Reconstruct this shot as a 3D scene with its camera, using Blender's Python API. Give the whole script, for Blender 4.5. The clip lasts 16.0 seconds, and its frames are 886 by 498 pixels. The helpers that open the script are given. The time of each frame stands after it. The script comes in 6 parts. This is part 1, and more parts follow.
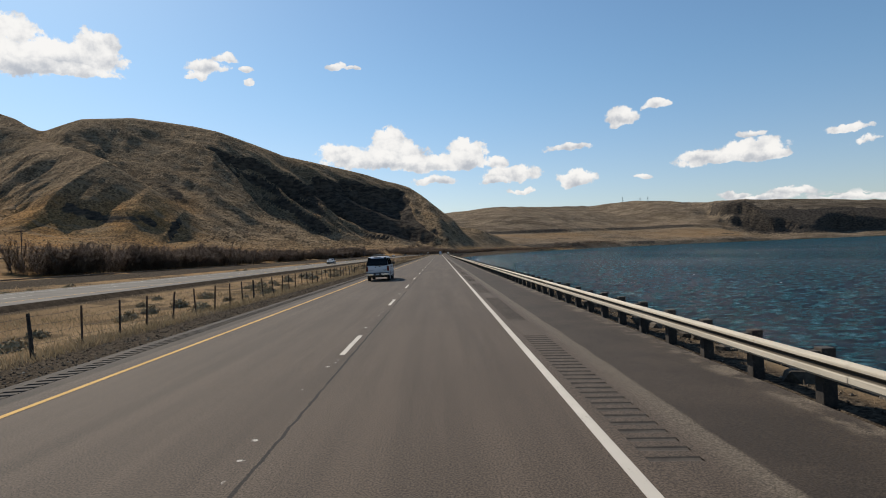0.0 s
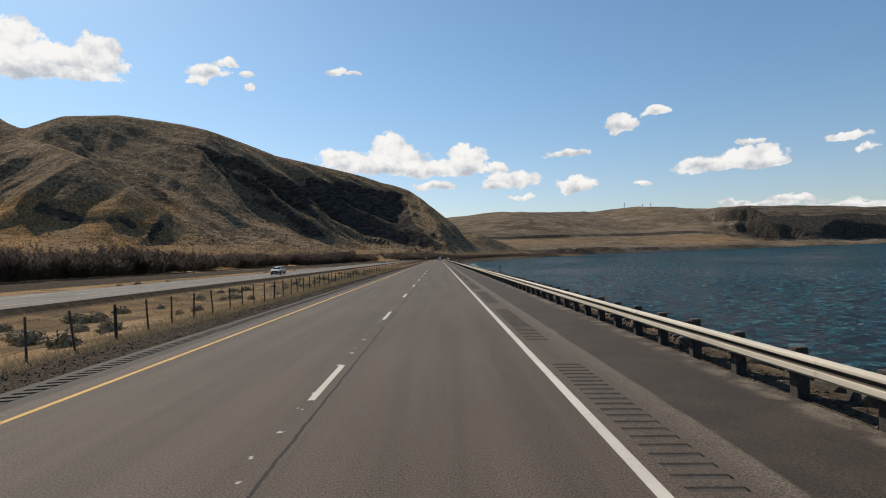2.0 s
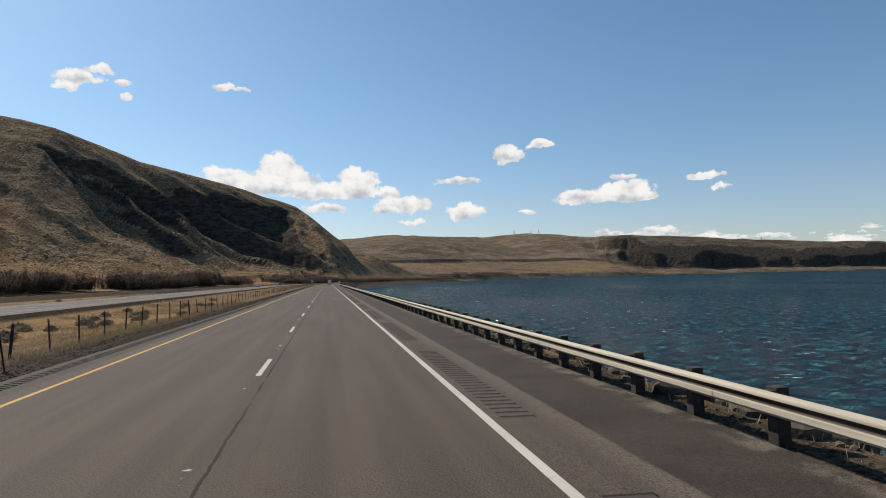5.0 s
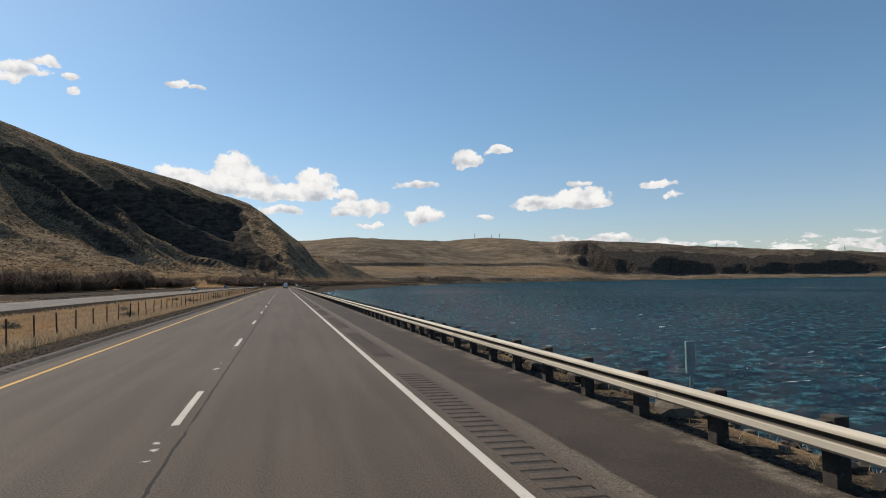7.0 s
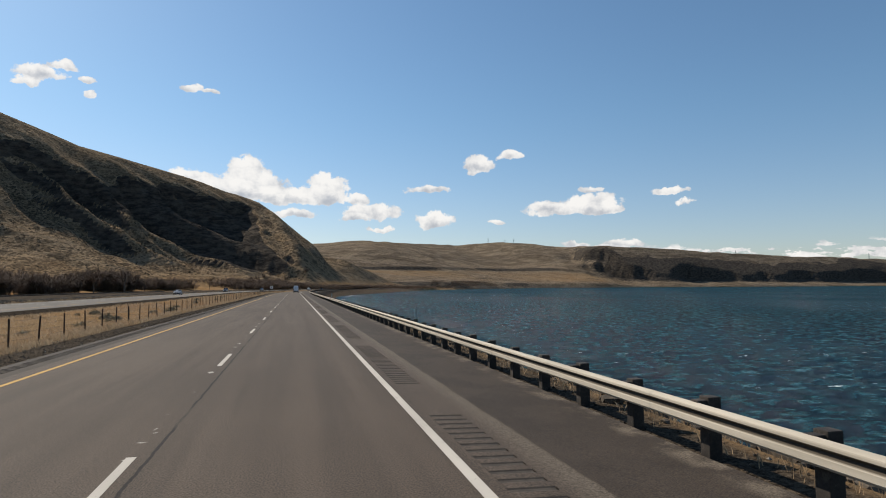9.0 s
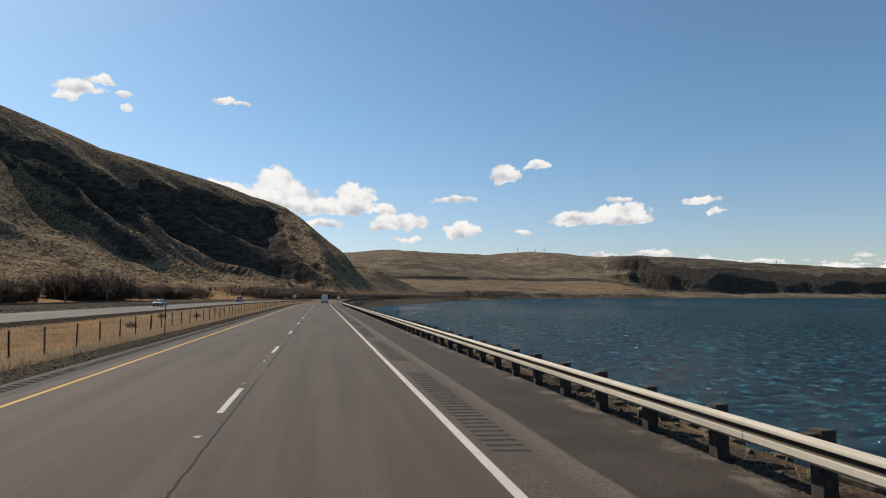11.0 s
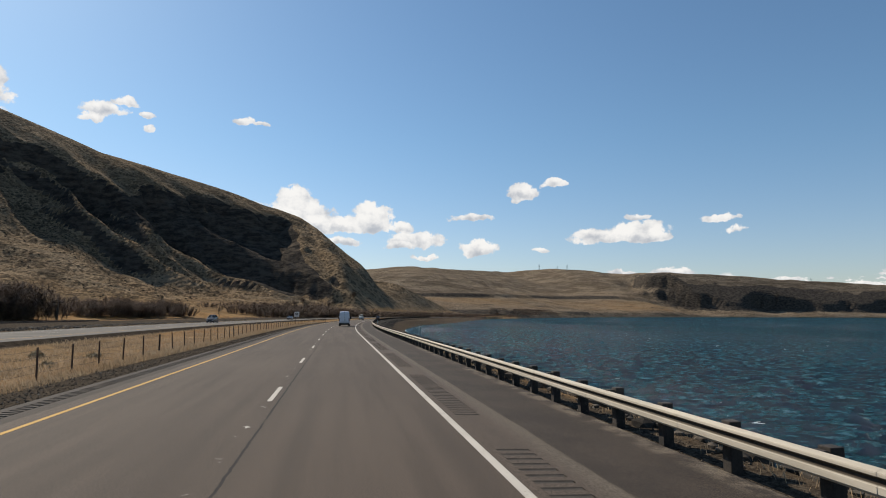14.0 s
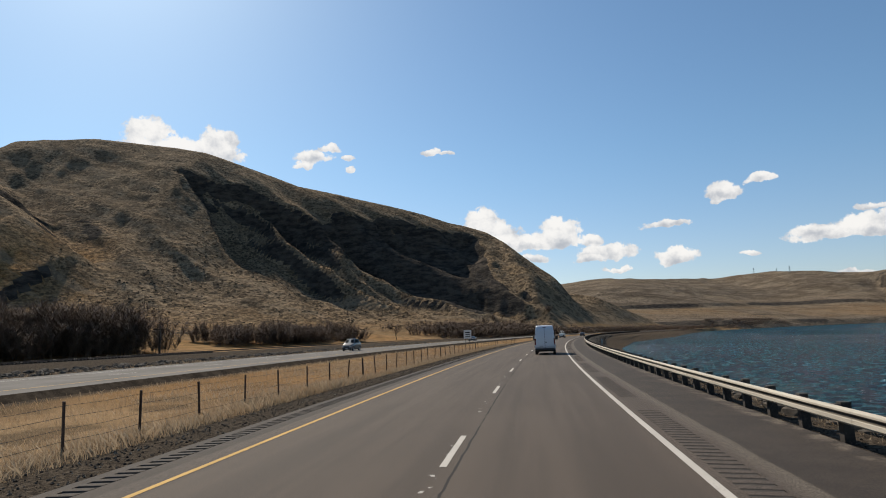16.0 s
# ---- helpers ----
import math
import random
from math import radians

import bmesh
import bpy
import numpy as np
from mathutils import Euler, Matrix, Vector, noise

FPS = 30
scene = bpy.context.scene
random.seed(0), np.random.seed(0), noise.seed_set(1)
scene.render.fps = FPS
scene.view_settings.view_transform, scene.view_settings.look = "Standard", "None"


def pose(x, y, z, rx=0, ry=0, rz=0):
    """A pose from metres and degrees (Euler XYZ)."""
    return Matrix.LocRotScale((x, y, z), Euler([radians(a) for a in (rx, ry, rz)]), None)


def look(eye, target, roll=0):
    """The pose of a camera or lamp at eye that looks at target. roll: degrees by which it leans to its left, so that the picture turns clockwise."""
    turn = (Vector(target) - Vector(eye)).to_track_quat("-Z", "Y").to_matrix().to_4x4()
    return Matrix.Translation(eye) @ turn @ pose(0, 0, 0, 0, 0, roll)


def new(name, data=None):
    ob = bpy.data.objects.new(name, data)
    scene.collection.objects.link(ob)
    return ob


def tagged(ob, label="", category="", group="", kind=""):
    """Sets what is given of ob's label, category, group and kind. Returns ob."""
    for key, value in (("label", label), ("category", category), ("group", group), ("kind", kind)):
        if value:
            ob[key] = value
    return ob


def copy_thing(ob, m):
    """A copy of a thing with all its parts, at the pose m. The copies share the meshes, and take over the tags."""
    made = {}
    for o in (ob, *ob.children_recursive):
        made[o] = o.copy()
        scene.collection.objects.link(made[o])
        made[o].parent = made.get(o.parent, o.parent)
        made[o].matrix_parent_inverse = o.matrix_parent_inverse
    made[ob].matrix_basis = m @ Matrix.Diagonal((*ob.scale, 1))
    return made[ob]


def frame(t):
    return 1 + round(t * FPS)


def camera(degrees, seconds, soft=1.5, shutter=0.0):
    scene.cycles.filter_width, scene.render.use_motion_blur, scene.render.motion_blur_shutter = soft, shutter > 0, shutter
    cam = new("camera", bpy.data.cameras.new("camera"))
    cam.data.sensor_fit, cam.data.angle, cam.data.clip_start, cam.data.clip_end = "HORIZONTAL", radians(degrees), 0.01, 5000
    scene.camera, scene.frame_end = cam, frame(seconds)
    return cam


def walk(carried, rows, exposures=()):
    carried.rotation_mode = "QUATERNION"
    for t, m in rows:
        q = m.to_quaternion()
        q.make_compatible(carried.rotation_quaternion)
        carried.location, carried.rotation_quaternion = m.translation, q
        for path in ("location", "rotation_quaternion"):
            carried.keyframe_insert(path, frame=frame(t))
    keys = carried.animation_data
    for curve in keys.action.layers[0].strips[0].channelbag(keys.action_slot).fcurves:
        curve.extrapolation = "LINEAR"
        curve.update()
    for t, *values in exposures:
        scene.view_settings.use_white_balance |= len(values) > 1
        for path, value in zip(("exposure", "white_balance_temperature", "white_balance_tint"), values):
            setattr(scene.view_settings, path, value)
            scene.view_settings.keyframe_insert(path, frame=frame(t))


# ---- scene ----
# the camera and its way along the right-hand lane
cam = camera(72.2, 16.0, soft=1.0)
PATH = [
    (0.0, 0.41, -0.92, -0.31, 0.29, 2.32),
    (0.5, 0.383, 12.13, -0.14, 0.45, 2.37),
    (1.0, 0.365, 25.21, -0.1, 0.55, 2.24),
    (1.5, 0.318, 38.35, -0.13, 0.63, 2.32),
    (2.0, 0.26, 51.56, -0.37, 0.8, 2.0),
    (2.5, 0.18, 64.85, -1.75, 1.23, 1.46),
    (3.0, 0.1, 78.18, -3.38, 1.53, 1.26),
    (3.5, 0.04, 91.55, -4.8, 1.89, 0.96),
    (4.0, -0.03, 104.94, -6.35, 2.37, 1.27),
    (4.5, -0.12, 118.35, -8.44, 2.59, 1.16),
    (5.0, -0.19, 131.73, -10.73, 2.78, 1.31),
    (7.5, -0.18, 198.24, -14.83, 3.1, 0.73),
    (8.0, -0.075, 211.6, -14.66, 3.16, 0.53),
    (8.5, 0.08, 224.98, -14.22, 3.4, 0.49),
    (9.0, 0.18, 238.35, -13.73, 3.55, 0.25),
    (11.5, -0.05, 306.5, -10.82, 4.8, 0.0),
    (12.0, -0.13, 320.1, -10.61, 5.1, 0.04),
    (12.5, -0.21, 333.66, -10.48, 5.38, 0.06),
    (13.0, -0.233, 347.15, -10.33, 5.59, 0.03),
    (13.5, -0.207, 360.67, -10.16, 5.76, -0.22),
    (14.0, -0.13, 374.31, -9.64, 6.2, -0.16),
    (14.5, -0.068, 387.99, -9.11, 6.44, -0.31),
    (15.0, -0.025, 401.64, -7.69, 6.81, -0.14),
    (15.5, -0.062, 415.21, -0.45, 7.45, 0.54),
    (16.0, -0.2, 428.65, 8.42, 8.08, 1.88),
]
walk(cam, [(t, pose(x, y, 2.125, 90 + p, r, yw)) for t, x, y, yw, p, r in PATH])
scene.view_settings.exposure = 0.3

# daylight: clear sky with scattered cumulus, sun ahead to the left
SUN_AZ, SUN_EL = -40.0, 42.0
world = bpy.data.worlds.new("world")
scene.world = world
world.use_nodes = True
wt = world.node_tree
wt.nodes.clear()


def add(tree, kind, operation="", use_clamp=False, data_type="", blend_type="", interpolation_type="", attribute_name="", feature=""):
    n = tree.nodes.new(kind)
    if data_type:
        n.data_type = data_type
    if blend_type:
        n.blend_type = blend_type
    if operation:
        n.operation = operation
    if use_clamp:
        n.use_clamp = True
    if interpolation_type:
        n.interpolation_type = interpolation_type
    if attribute_name:
        n.attribute_name = attribute_name
    if feature:
        n.feature = feature
    return n


def mth(tree, op, a, b=None, c=None, clamp=False):
    n = add(tree, "ShaderNodeMath", operation=op, use_clamp=clamp)
    for i, v in enumerate((a, b, c)):
        if v is None:
            continue
        if isinstance(v, (int, float)):
            n.inputs[i].default_value = v
        else:
            tree.links.new(v, n.inputs[i])
    return n.outputs[0]


def vmth(tree, op, a, b):
    n = add(tree, "ShaderNodeVectorMath", operation=op)
    for i, v in enumerate((a, b)):
        if isinstance(v, (tuple, list, Vector)):
            n.inputs[i].default_value = tuple(v)
        else:
            tree.links.new(v, n.inputs[i])
    return n.outputs["Value"] if op in ("DOT_PRODUCT", "LENGTH") else n.outputs[0]


def blend(tree, fac, a, b, mode="MIX"):
    n = add(tree, "ShaderNodeMix", data_type="RGBA", blend_type=mode)
    for i, v in ((0, fac), (6, a), (7, b)):
        if isinstance(v, (int, float)):
            n.inputs[i].default_value = v
        elif isinstance(v, (tuple, list)):
            n.inputs[i].default_value = (*v, 1) if len(v) == 3 else v
        else:
            tree.links.new(v, n.inputs[i])
    return n.outputs[2]


def tex_noise(tree, vec, scale, detail=4, rough=0.55, distort=0.0):
    n = add(tree, "ShaderNodeTexNoise")
    n.inputs["Scale"].default_value, n.inputs["Detail"].default_value = scale, detail
    n.inputs["Roughness"].default_value, n.inputs["Distortion"].default_value = rough, distort
    tree.links.new(vec, n.inputs["Vector"])
    return n.outputs["Fac"]


def ramp(tree, v, lo, hi, a=0.0, b=1.0, smooth=True):
    n = add(tree, "ShaderNodeMapRange", interpolation_type="SMOOTHSTEP" if smooth else "LINEAR")
    tree.links.new(v, n.inputs[0])
    for i, q in ((1, lo), (2, hi), (3, a), (4, b)):
        n.inputs[i].default_value = q
    return n.outputs[0]


sky = add(wt, "ShaderNodeTexSky")
sky.sky_type, sky.sun_disc = "NISHITA", False
sky.sun_elevation, sky.sun_rotation = radians(SUN_EL), radians(SUN_AZ)
sky.air_density, sky.dust_density, sky.ozone_density, sky.altitude = 1.0, 0.55, 1.6, 100

# cumulus clouds: azimuth, elevation, half width, half height in degrees
CLOUD_LEFT = [(-34.3, 16.0, 3.1, 2.0), (-34.6, 17.8, 2.1, 1.4), (-32.1, 16.4, 2.8, 1.5), (-29.8, 16.4, 3.0, 1.5), (-28.8, 17.7, 1.8, 1.3), (-31.7, 15.5, 4.8, 0.7),
    (-20.4, 16.6, 1.8, 0.9), (-18.7, 17.5, 1.2, 0.6), (-21.3, 15.9, 1.0, 0.5), (-17.0, 16.6, 0.7, 0.4), (-16.8, 15.5, 0.6, 0.5), (-9.1, 17.1, 1.0, 0.5),
    (-7.5, 16.9, 0.9, 0.4)]
CLOUD_AHEAD = [(-4.6, 10.4, 1.7, 1.5), (-3.8, 9.4, 3.5, 1.3), (-9.0, 9.2, 2.4, 1.2), (-6.2, 8.6, 4.7, 1.1), (-2.2, 8.3, 3.9, 1.0), (2.9, 9.2, 2.1, 1.5),
    (1.8, 8.3, 3.5, 1.0), (5.7, 8.0, 1.1, 0.7), (-0.3, 6.7, 2.1, 0.7), (7.0, 6.9, 3.0, 1.0), (5.6, 6.4, 2.0, 0.5), (8.0, 5.4, 1.7, 0.4),
    (12.5, 9.1, 2.4, 0.5), (13.1, 6.1, 1.9, 1.0)]
CLOUD_RIGHT = [(17.2, 11.4, 1.6, 0.9), (16.7, 10.8, 0.8, 0.5), (20.2, 12.1, 1.6, 0.5), (27.5, 7.5, 2.9, 1.1), (25.8, 7.0, 4.7, 0.8), (29.0, 6.9, 1.5, 0.7),
    (23.4, 7.3, 1.9, 0.7), (27.5, 8.7, 1.3, 0.4), (34.3, 8.4, 2.1, 0.6), (35.5, 7.3, 1.2, 0.4), (26.3, 3.8, 1.5, 0.4), (30.3, 3.8, 2.0, 0.6),
    (28.2, 3.4, 3.3, 0.4), (34.1, 3.0, 3.0, 0.4), (18.7, 5.9, 0.7, 0.4)]
tc = add(wt, "ShaderNodeTexCoord").outputs["Generated"]
warp = add(wt, "ShaderNodeTexNoise")
warp.inputs["Scale"].default_value, warp.inputs["Detail"].default_value = 34, 6
wt.links.new(tc, warp.inputs["Vector"])
wv = vmth(wt, "SUBTRACT", warp.outputs["Color"], (0.5, 0.5, 0.5))
wsc = add(wt, "ShaderNodeVectorMath", operation="SCALE")
wsc.inputs["Scale"].default_value = 0.026
wt.links.new(wv, wsc.inputs[0])
dirn = vmth(wt, "ADD", tc, wsc.outputs[0])
dens, height = None, None
for az, el, hw, hh in CLOUD_LEFT + CLOUD_AHEAD + CLOUD_RIGHT:
    a, e = radians(az), radians(el)
    right = Vector((math.cos(a), -math.sin(a), 0)) / math.tan(radians(hw))
    up = Vector((-math.sin(a) * math.sin(e), -math.cos(a) * math.sin(e), math.cos(e))) / math.tan(radians(hh))
    u, v = vmth(wt, "DOT_PRODUCT", dirn, right), vmth(wt, "DOT_PRODUCT", dirn, up)
    low = mth(wt, "MULTIPLY", mth(wt, "MINIMUM", v, 0.0), 0.55)
    v2 = mth(wt, "ADD", v, low)
    d = mth(wt, "SUBTRACT", 1.0, mth(wt, "ADD", mth(wt, "MULTIPLY", u, u), mth(wt, "MULTIPLY", v2, v2)))
    ahead = vmth(wt, "DOT_PRODUCT", dirn, Vector((math.sin(a), math.cos(a), 0)))
    d = mth(wt, "ADD", d, mth(wt, "MULTIPLY", mth(wt, "LESS_THAN", ahead, 0.0), -99.0))
    faint = -0.3 if az > 34 and el > 7 else -0.12 if hh < 0.65 else 0.0
    d = mth(wt, "ADD", d, faint) if faint else d
    hcl = mth(wt, "MULTIPLY", mth(wt, "MAXIMUM", d, 0.0), v)
    dens = d if dens is None else mth(wt, "SMOOTH_MAX", dens, d, 0.25)
    height = hcl if height is None else mth(wt, "ADD", height, hcl)
fine = tex_noise(wt, tc, 75, 6, 0.6)
body = mth(wt, "ADD", dens, ramp(wt, fine, 0.2, 0.8, -0.62, 0.62, False))
# low far bank of cloud along the horizon to the right
sep = add(wt, "ShaderNodeSeparateXYZ")
wt.links.new(tc, sep.inputs[0])
squash = vmth(wt, "MULTIPLY", tc, (9.0, 9.0, 30.0))
bank_n = tex_noise(wt, squash, 3.2, 6, 0.6)
bank = mth(wt, "SUBTRACT", mth(wt, "MULTIPLY", ramp(wt, sep.outputs[0], 0.3, 0.55), ramp(wt, bank_n, 0.42, 0.62, 0, 1.0)), ramp(wt, sep.outputs[2], 0.045, 0.085, 0.0, 1.4))
body = mth(wt, "MAXIMUM", body, mth(wt, "SUBTRACT", bank, 0.25))
cover = ramp(wt, body, -0.02, 0.4)
shade = mth(wt, "ADD", mth(wt, "MULTIPLY", height, 0.55), mth(wt, "MULTIPLY", mth(wt, "SUBTRACT", tex_noise(wt, tc, 38, 5, 0.6), 0.5), 1.3))
ccol = blend(wt, ramp(wt, shade, -0.4, 0.28), (4.4, 4.6, 5.0), (8.9, 8.65, 8.3))
azure = blend(wt, 1.0, sky.outputs[0], blend(wt, ramp(wt, sep.outputs[2], 0.03, 0.3), (0.88, 0.9, 0.98), (0.79, 0.97, 1.03)), "MULTIPLY")
wcol = blend(wt, mth(wt, "MULTIPLY", cover, 0.95), azure, ccol)
bg = add(wt, "ShaderNodeBackground")
bg.inputs[1].default_value = 0.088
wt.links.new(wcol, bg.inputs[0])
wo = add(wt, "ShaderNodeOutputWorld")
wt.links.new(bg.outputs[0], wo.inputs[0])

sun_data = bpy.data.lights.new("sun", "SUN")
sun_data.energy, sun_data.angle, sun_data.color = 4.2, radians(0.53), (1.0, 0.905, 0.77)
sun = new("sun", sun_data)
sa, se = radians(SUN_AZ), radians(SUN_EL)
sun.matrix_world = look((0, 0, 300), Vector((0, 0, 300)) - Vector((math.sin(sa) * math.cos(se), math.cos(sa) * math.cos(se), math.sin(se))))


# ---- materials ----
def material(name, rough=0.8, metal=0.0, spec=0.5):
    m = bpy.data.materials.new(name)
    m.use_nodes = True
    b = m.node_tree.nodes["Principled BSDF"]
    b.inputs["Roughness"].default_value, b.inputs["Metallic"].default_value = rough, metal
    b.inputs["Specular IOR Level"].default_value = spec
    return m, m.node_tree, b


def place_vec(t):
    return add(t, "ShaderNodeNewGeometry").outputs["Position"]


def stretch(t, vec, s):
    return vmth(t, "MULTIPLY", vec, s)


def bump(t, b, h, strength, dist):
    n = add(t, "ShaderNodeBump")
    n.inputs["Strength"].default_value, n.inputs["Distance"].default_value = strength, dist
    t.links.new(h, n.inputs["Height"])
    t.links.new(n.outputs[0], b.inputs["Normal"])


def attr(t, name):
    return add(t, "ShaderNodeAttribute", attribute_name=name).outputs["Fac"]


def mottled(name, c1, c2, scale, rough=0.8, metal=0.0, fine=8.0, depth=0.0, spec=0.5, local=False, c3=None):
    """Two colours mixed at two scales, with fine relief."""
    m, t, b = material(name, rough, metal, spec)
    p = add(t, "ShaderNodeTexCoord").outputs["Object"] if local else place_vec(t)
    n1, n2 = tex_noise(t, p, scale, 4), tex_noise(t, p, scale * fine, 3, 0.6)
    f = ramp(t, mth(t, "ADD", mth(t, "MULTIPLY", n1, 0.65), mth(t, "MULTIPLY", n2, 0.35)), 0.36, 0.64)
    c = blend(t, f, c1, c2)
    if c3:
        c = blend(t, ramp(t, tex_noise(t, p, scale * 2.7, 5, 0.65), 0.56, 0.66), c, c3)
    t.links.new(c, b.inputs["Base Color"])
    if depth:
        bump(t, b, n2, 0.6, depth)
    return m


def asphalt_material():
    m, t, b = material("asphalt", 0.88, 0, 0.25)
    p, s = place_vec(t), attr(t, "lateral")
    comb = add(t, "ShaderNodeCombineXYZ")
    t.links.new(s, comb.inputs[0])
    t.links.new(mth(t, "MULTIPLY", add_y(t, p), 0.035), comb.inputs[1])
    streak = tex_noise(t, comb.outputs[0], 1.6, 4)
    patch = tex_noise(t, p, 0.12, 4)
    grit = tex_noise(t, p, 45, 3, 0.7)
    f = ramp(t, mth(t, "ADD", mth(t, "MULTIPLY", streak, 0.7), mth(t, "MULTIPLY", patch, 0.3)), 0.35, 0.65)
    lane = blend(t, f, (0.064, 0.049, 0.037), (0.09, 0.069, 0.052))
    old = blend(t, ramp(t, tex_noise(t, p, 0.6, 5), 0.35, 0.65), (0.035, 0.0262, 0.0188), (0.05, 0.0375, 0.027))
    wob = mth(t, "ADD", s, mth(t, "MULTIPLY", mth(t, "SUBTRACT", tex_noise(t, p, 0.5, 4, 0.7), 0.5), 0.16))
    c = blend(t, ramp(t, wob, 3.36, 3.42), lane, old)
    c = blend(t, mth(t, "MULTIPLY", ramp(t, wob, 2.9, 3.3), mth(t, "SUBTRACT", 1.0, ramp(t, wob, 3.36, 3.44))), c, (0.108, 0.088, 0.066))
    c = blend(t, ramp(t, wob, -6.5, -6.62), c, old)
    # drifts of pale grit towards the guardrail
    drift = mth(t, "MULTIPLY", ramp(t, wob, 4.85, 5.15), ramp(t, tex_noise(t, p, 1.3, 5, 0.7), 0.44, 0.6))
    c = blend(t, mth(t, "MULTIPLY", drift, 0.8), c, (0.15, 0.122, 0.09))
    # sealed joint beside the lane dashes, worn and broken
    joint = mth(t, "ADD", s, mth(t, "MULTIPLY", mth(t, "SUBTRACT", tex_noise(t, p, 1.3, 4, 0.7), 0.5), 0.12))
    crack = mth(t, "MULTIPLY", ramp(t, mth(t, "ABSOLUTE", mth(t, "ADD", joint, 1.56)), 0.03, 0.014), ramp(t, tex_noise(t, p, 0.25, 3), 0.3, 0.42))
    c = blend(t, mth(t, "MULTIPLY", crack, 0.95), c, (0.012, 0.01, 0.009))
    fleck = mth(t, "MULTIPLY", ramp(t, mth(t, "ABSOLUTE", mth(t, "ADD", joint, 1.83)), 0.1, 0.03), ramp(t, tex_noise(t, p, 3.1, 2), 0.63, 0.67))
    c = blend(t, fleck, c, (0.4, 0.38, 0.34))
    c = blend(t, 0.85, c, blend(t, ramp(t, grit, 0.3, 0.7), (0.12, 0.115, 0.11), (0.8, 0.78, 0.76)), "OVERLAY")
    t.links.new(c, b.inputs["Base Color"])
    bump(t, b, grit, 0.7, 0.006)
    return m


def add_y(t, p):
    n = add(t, "ShaderNodeSeparateXYZ")
    t.links.new(p, n.inputs[0])
    return n.outputs[1]


def paint_material(name, col):
    m, t, b = material(name, 0.85, 0, 0.12)
    p = place_vec(t)
    wear = mth(t, "ADD", mth(t, "MULTIPLY", tex_noise(t, p, 30, 4, 0.7), 0.6), mth(t, "MULTIPLY", tex_noise(t, p, 2.2, 4), 0.4))
    c = blend(t, ramp(t, wear, 0.56, 0.68), col, (0.14, 0.125, 0.105))
    c = blend(t, ramp(t, tex_noise(t, p, 0.7, 4), 0.3, 0.7, 0, 0.35), c, tuple(v * 0.62 for v in col))
    t.links.new(c, b.inputs["Base Color"])
    bump(t, b, wear, 0.4, 0.003)
    return m


def fall_vec(t, p):
    """Places drawn out along the fall of the hillside."""
    n = add(t, "ShaderNodeMapping")
    n.vector_type = "POINT"
    n.inputs["Rotation"].default_value = (0, 0, radians(28))
    n.inputs["Scale"].default_value = (0.1, 1.0, 0.3)
    t.links.new(p, n.inputs["Vector"])
    return n.outputs[0]


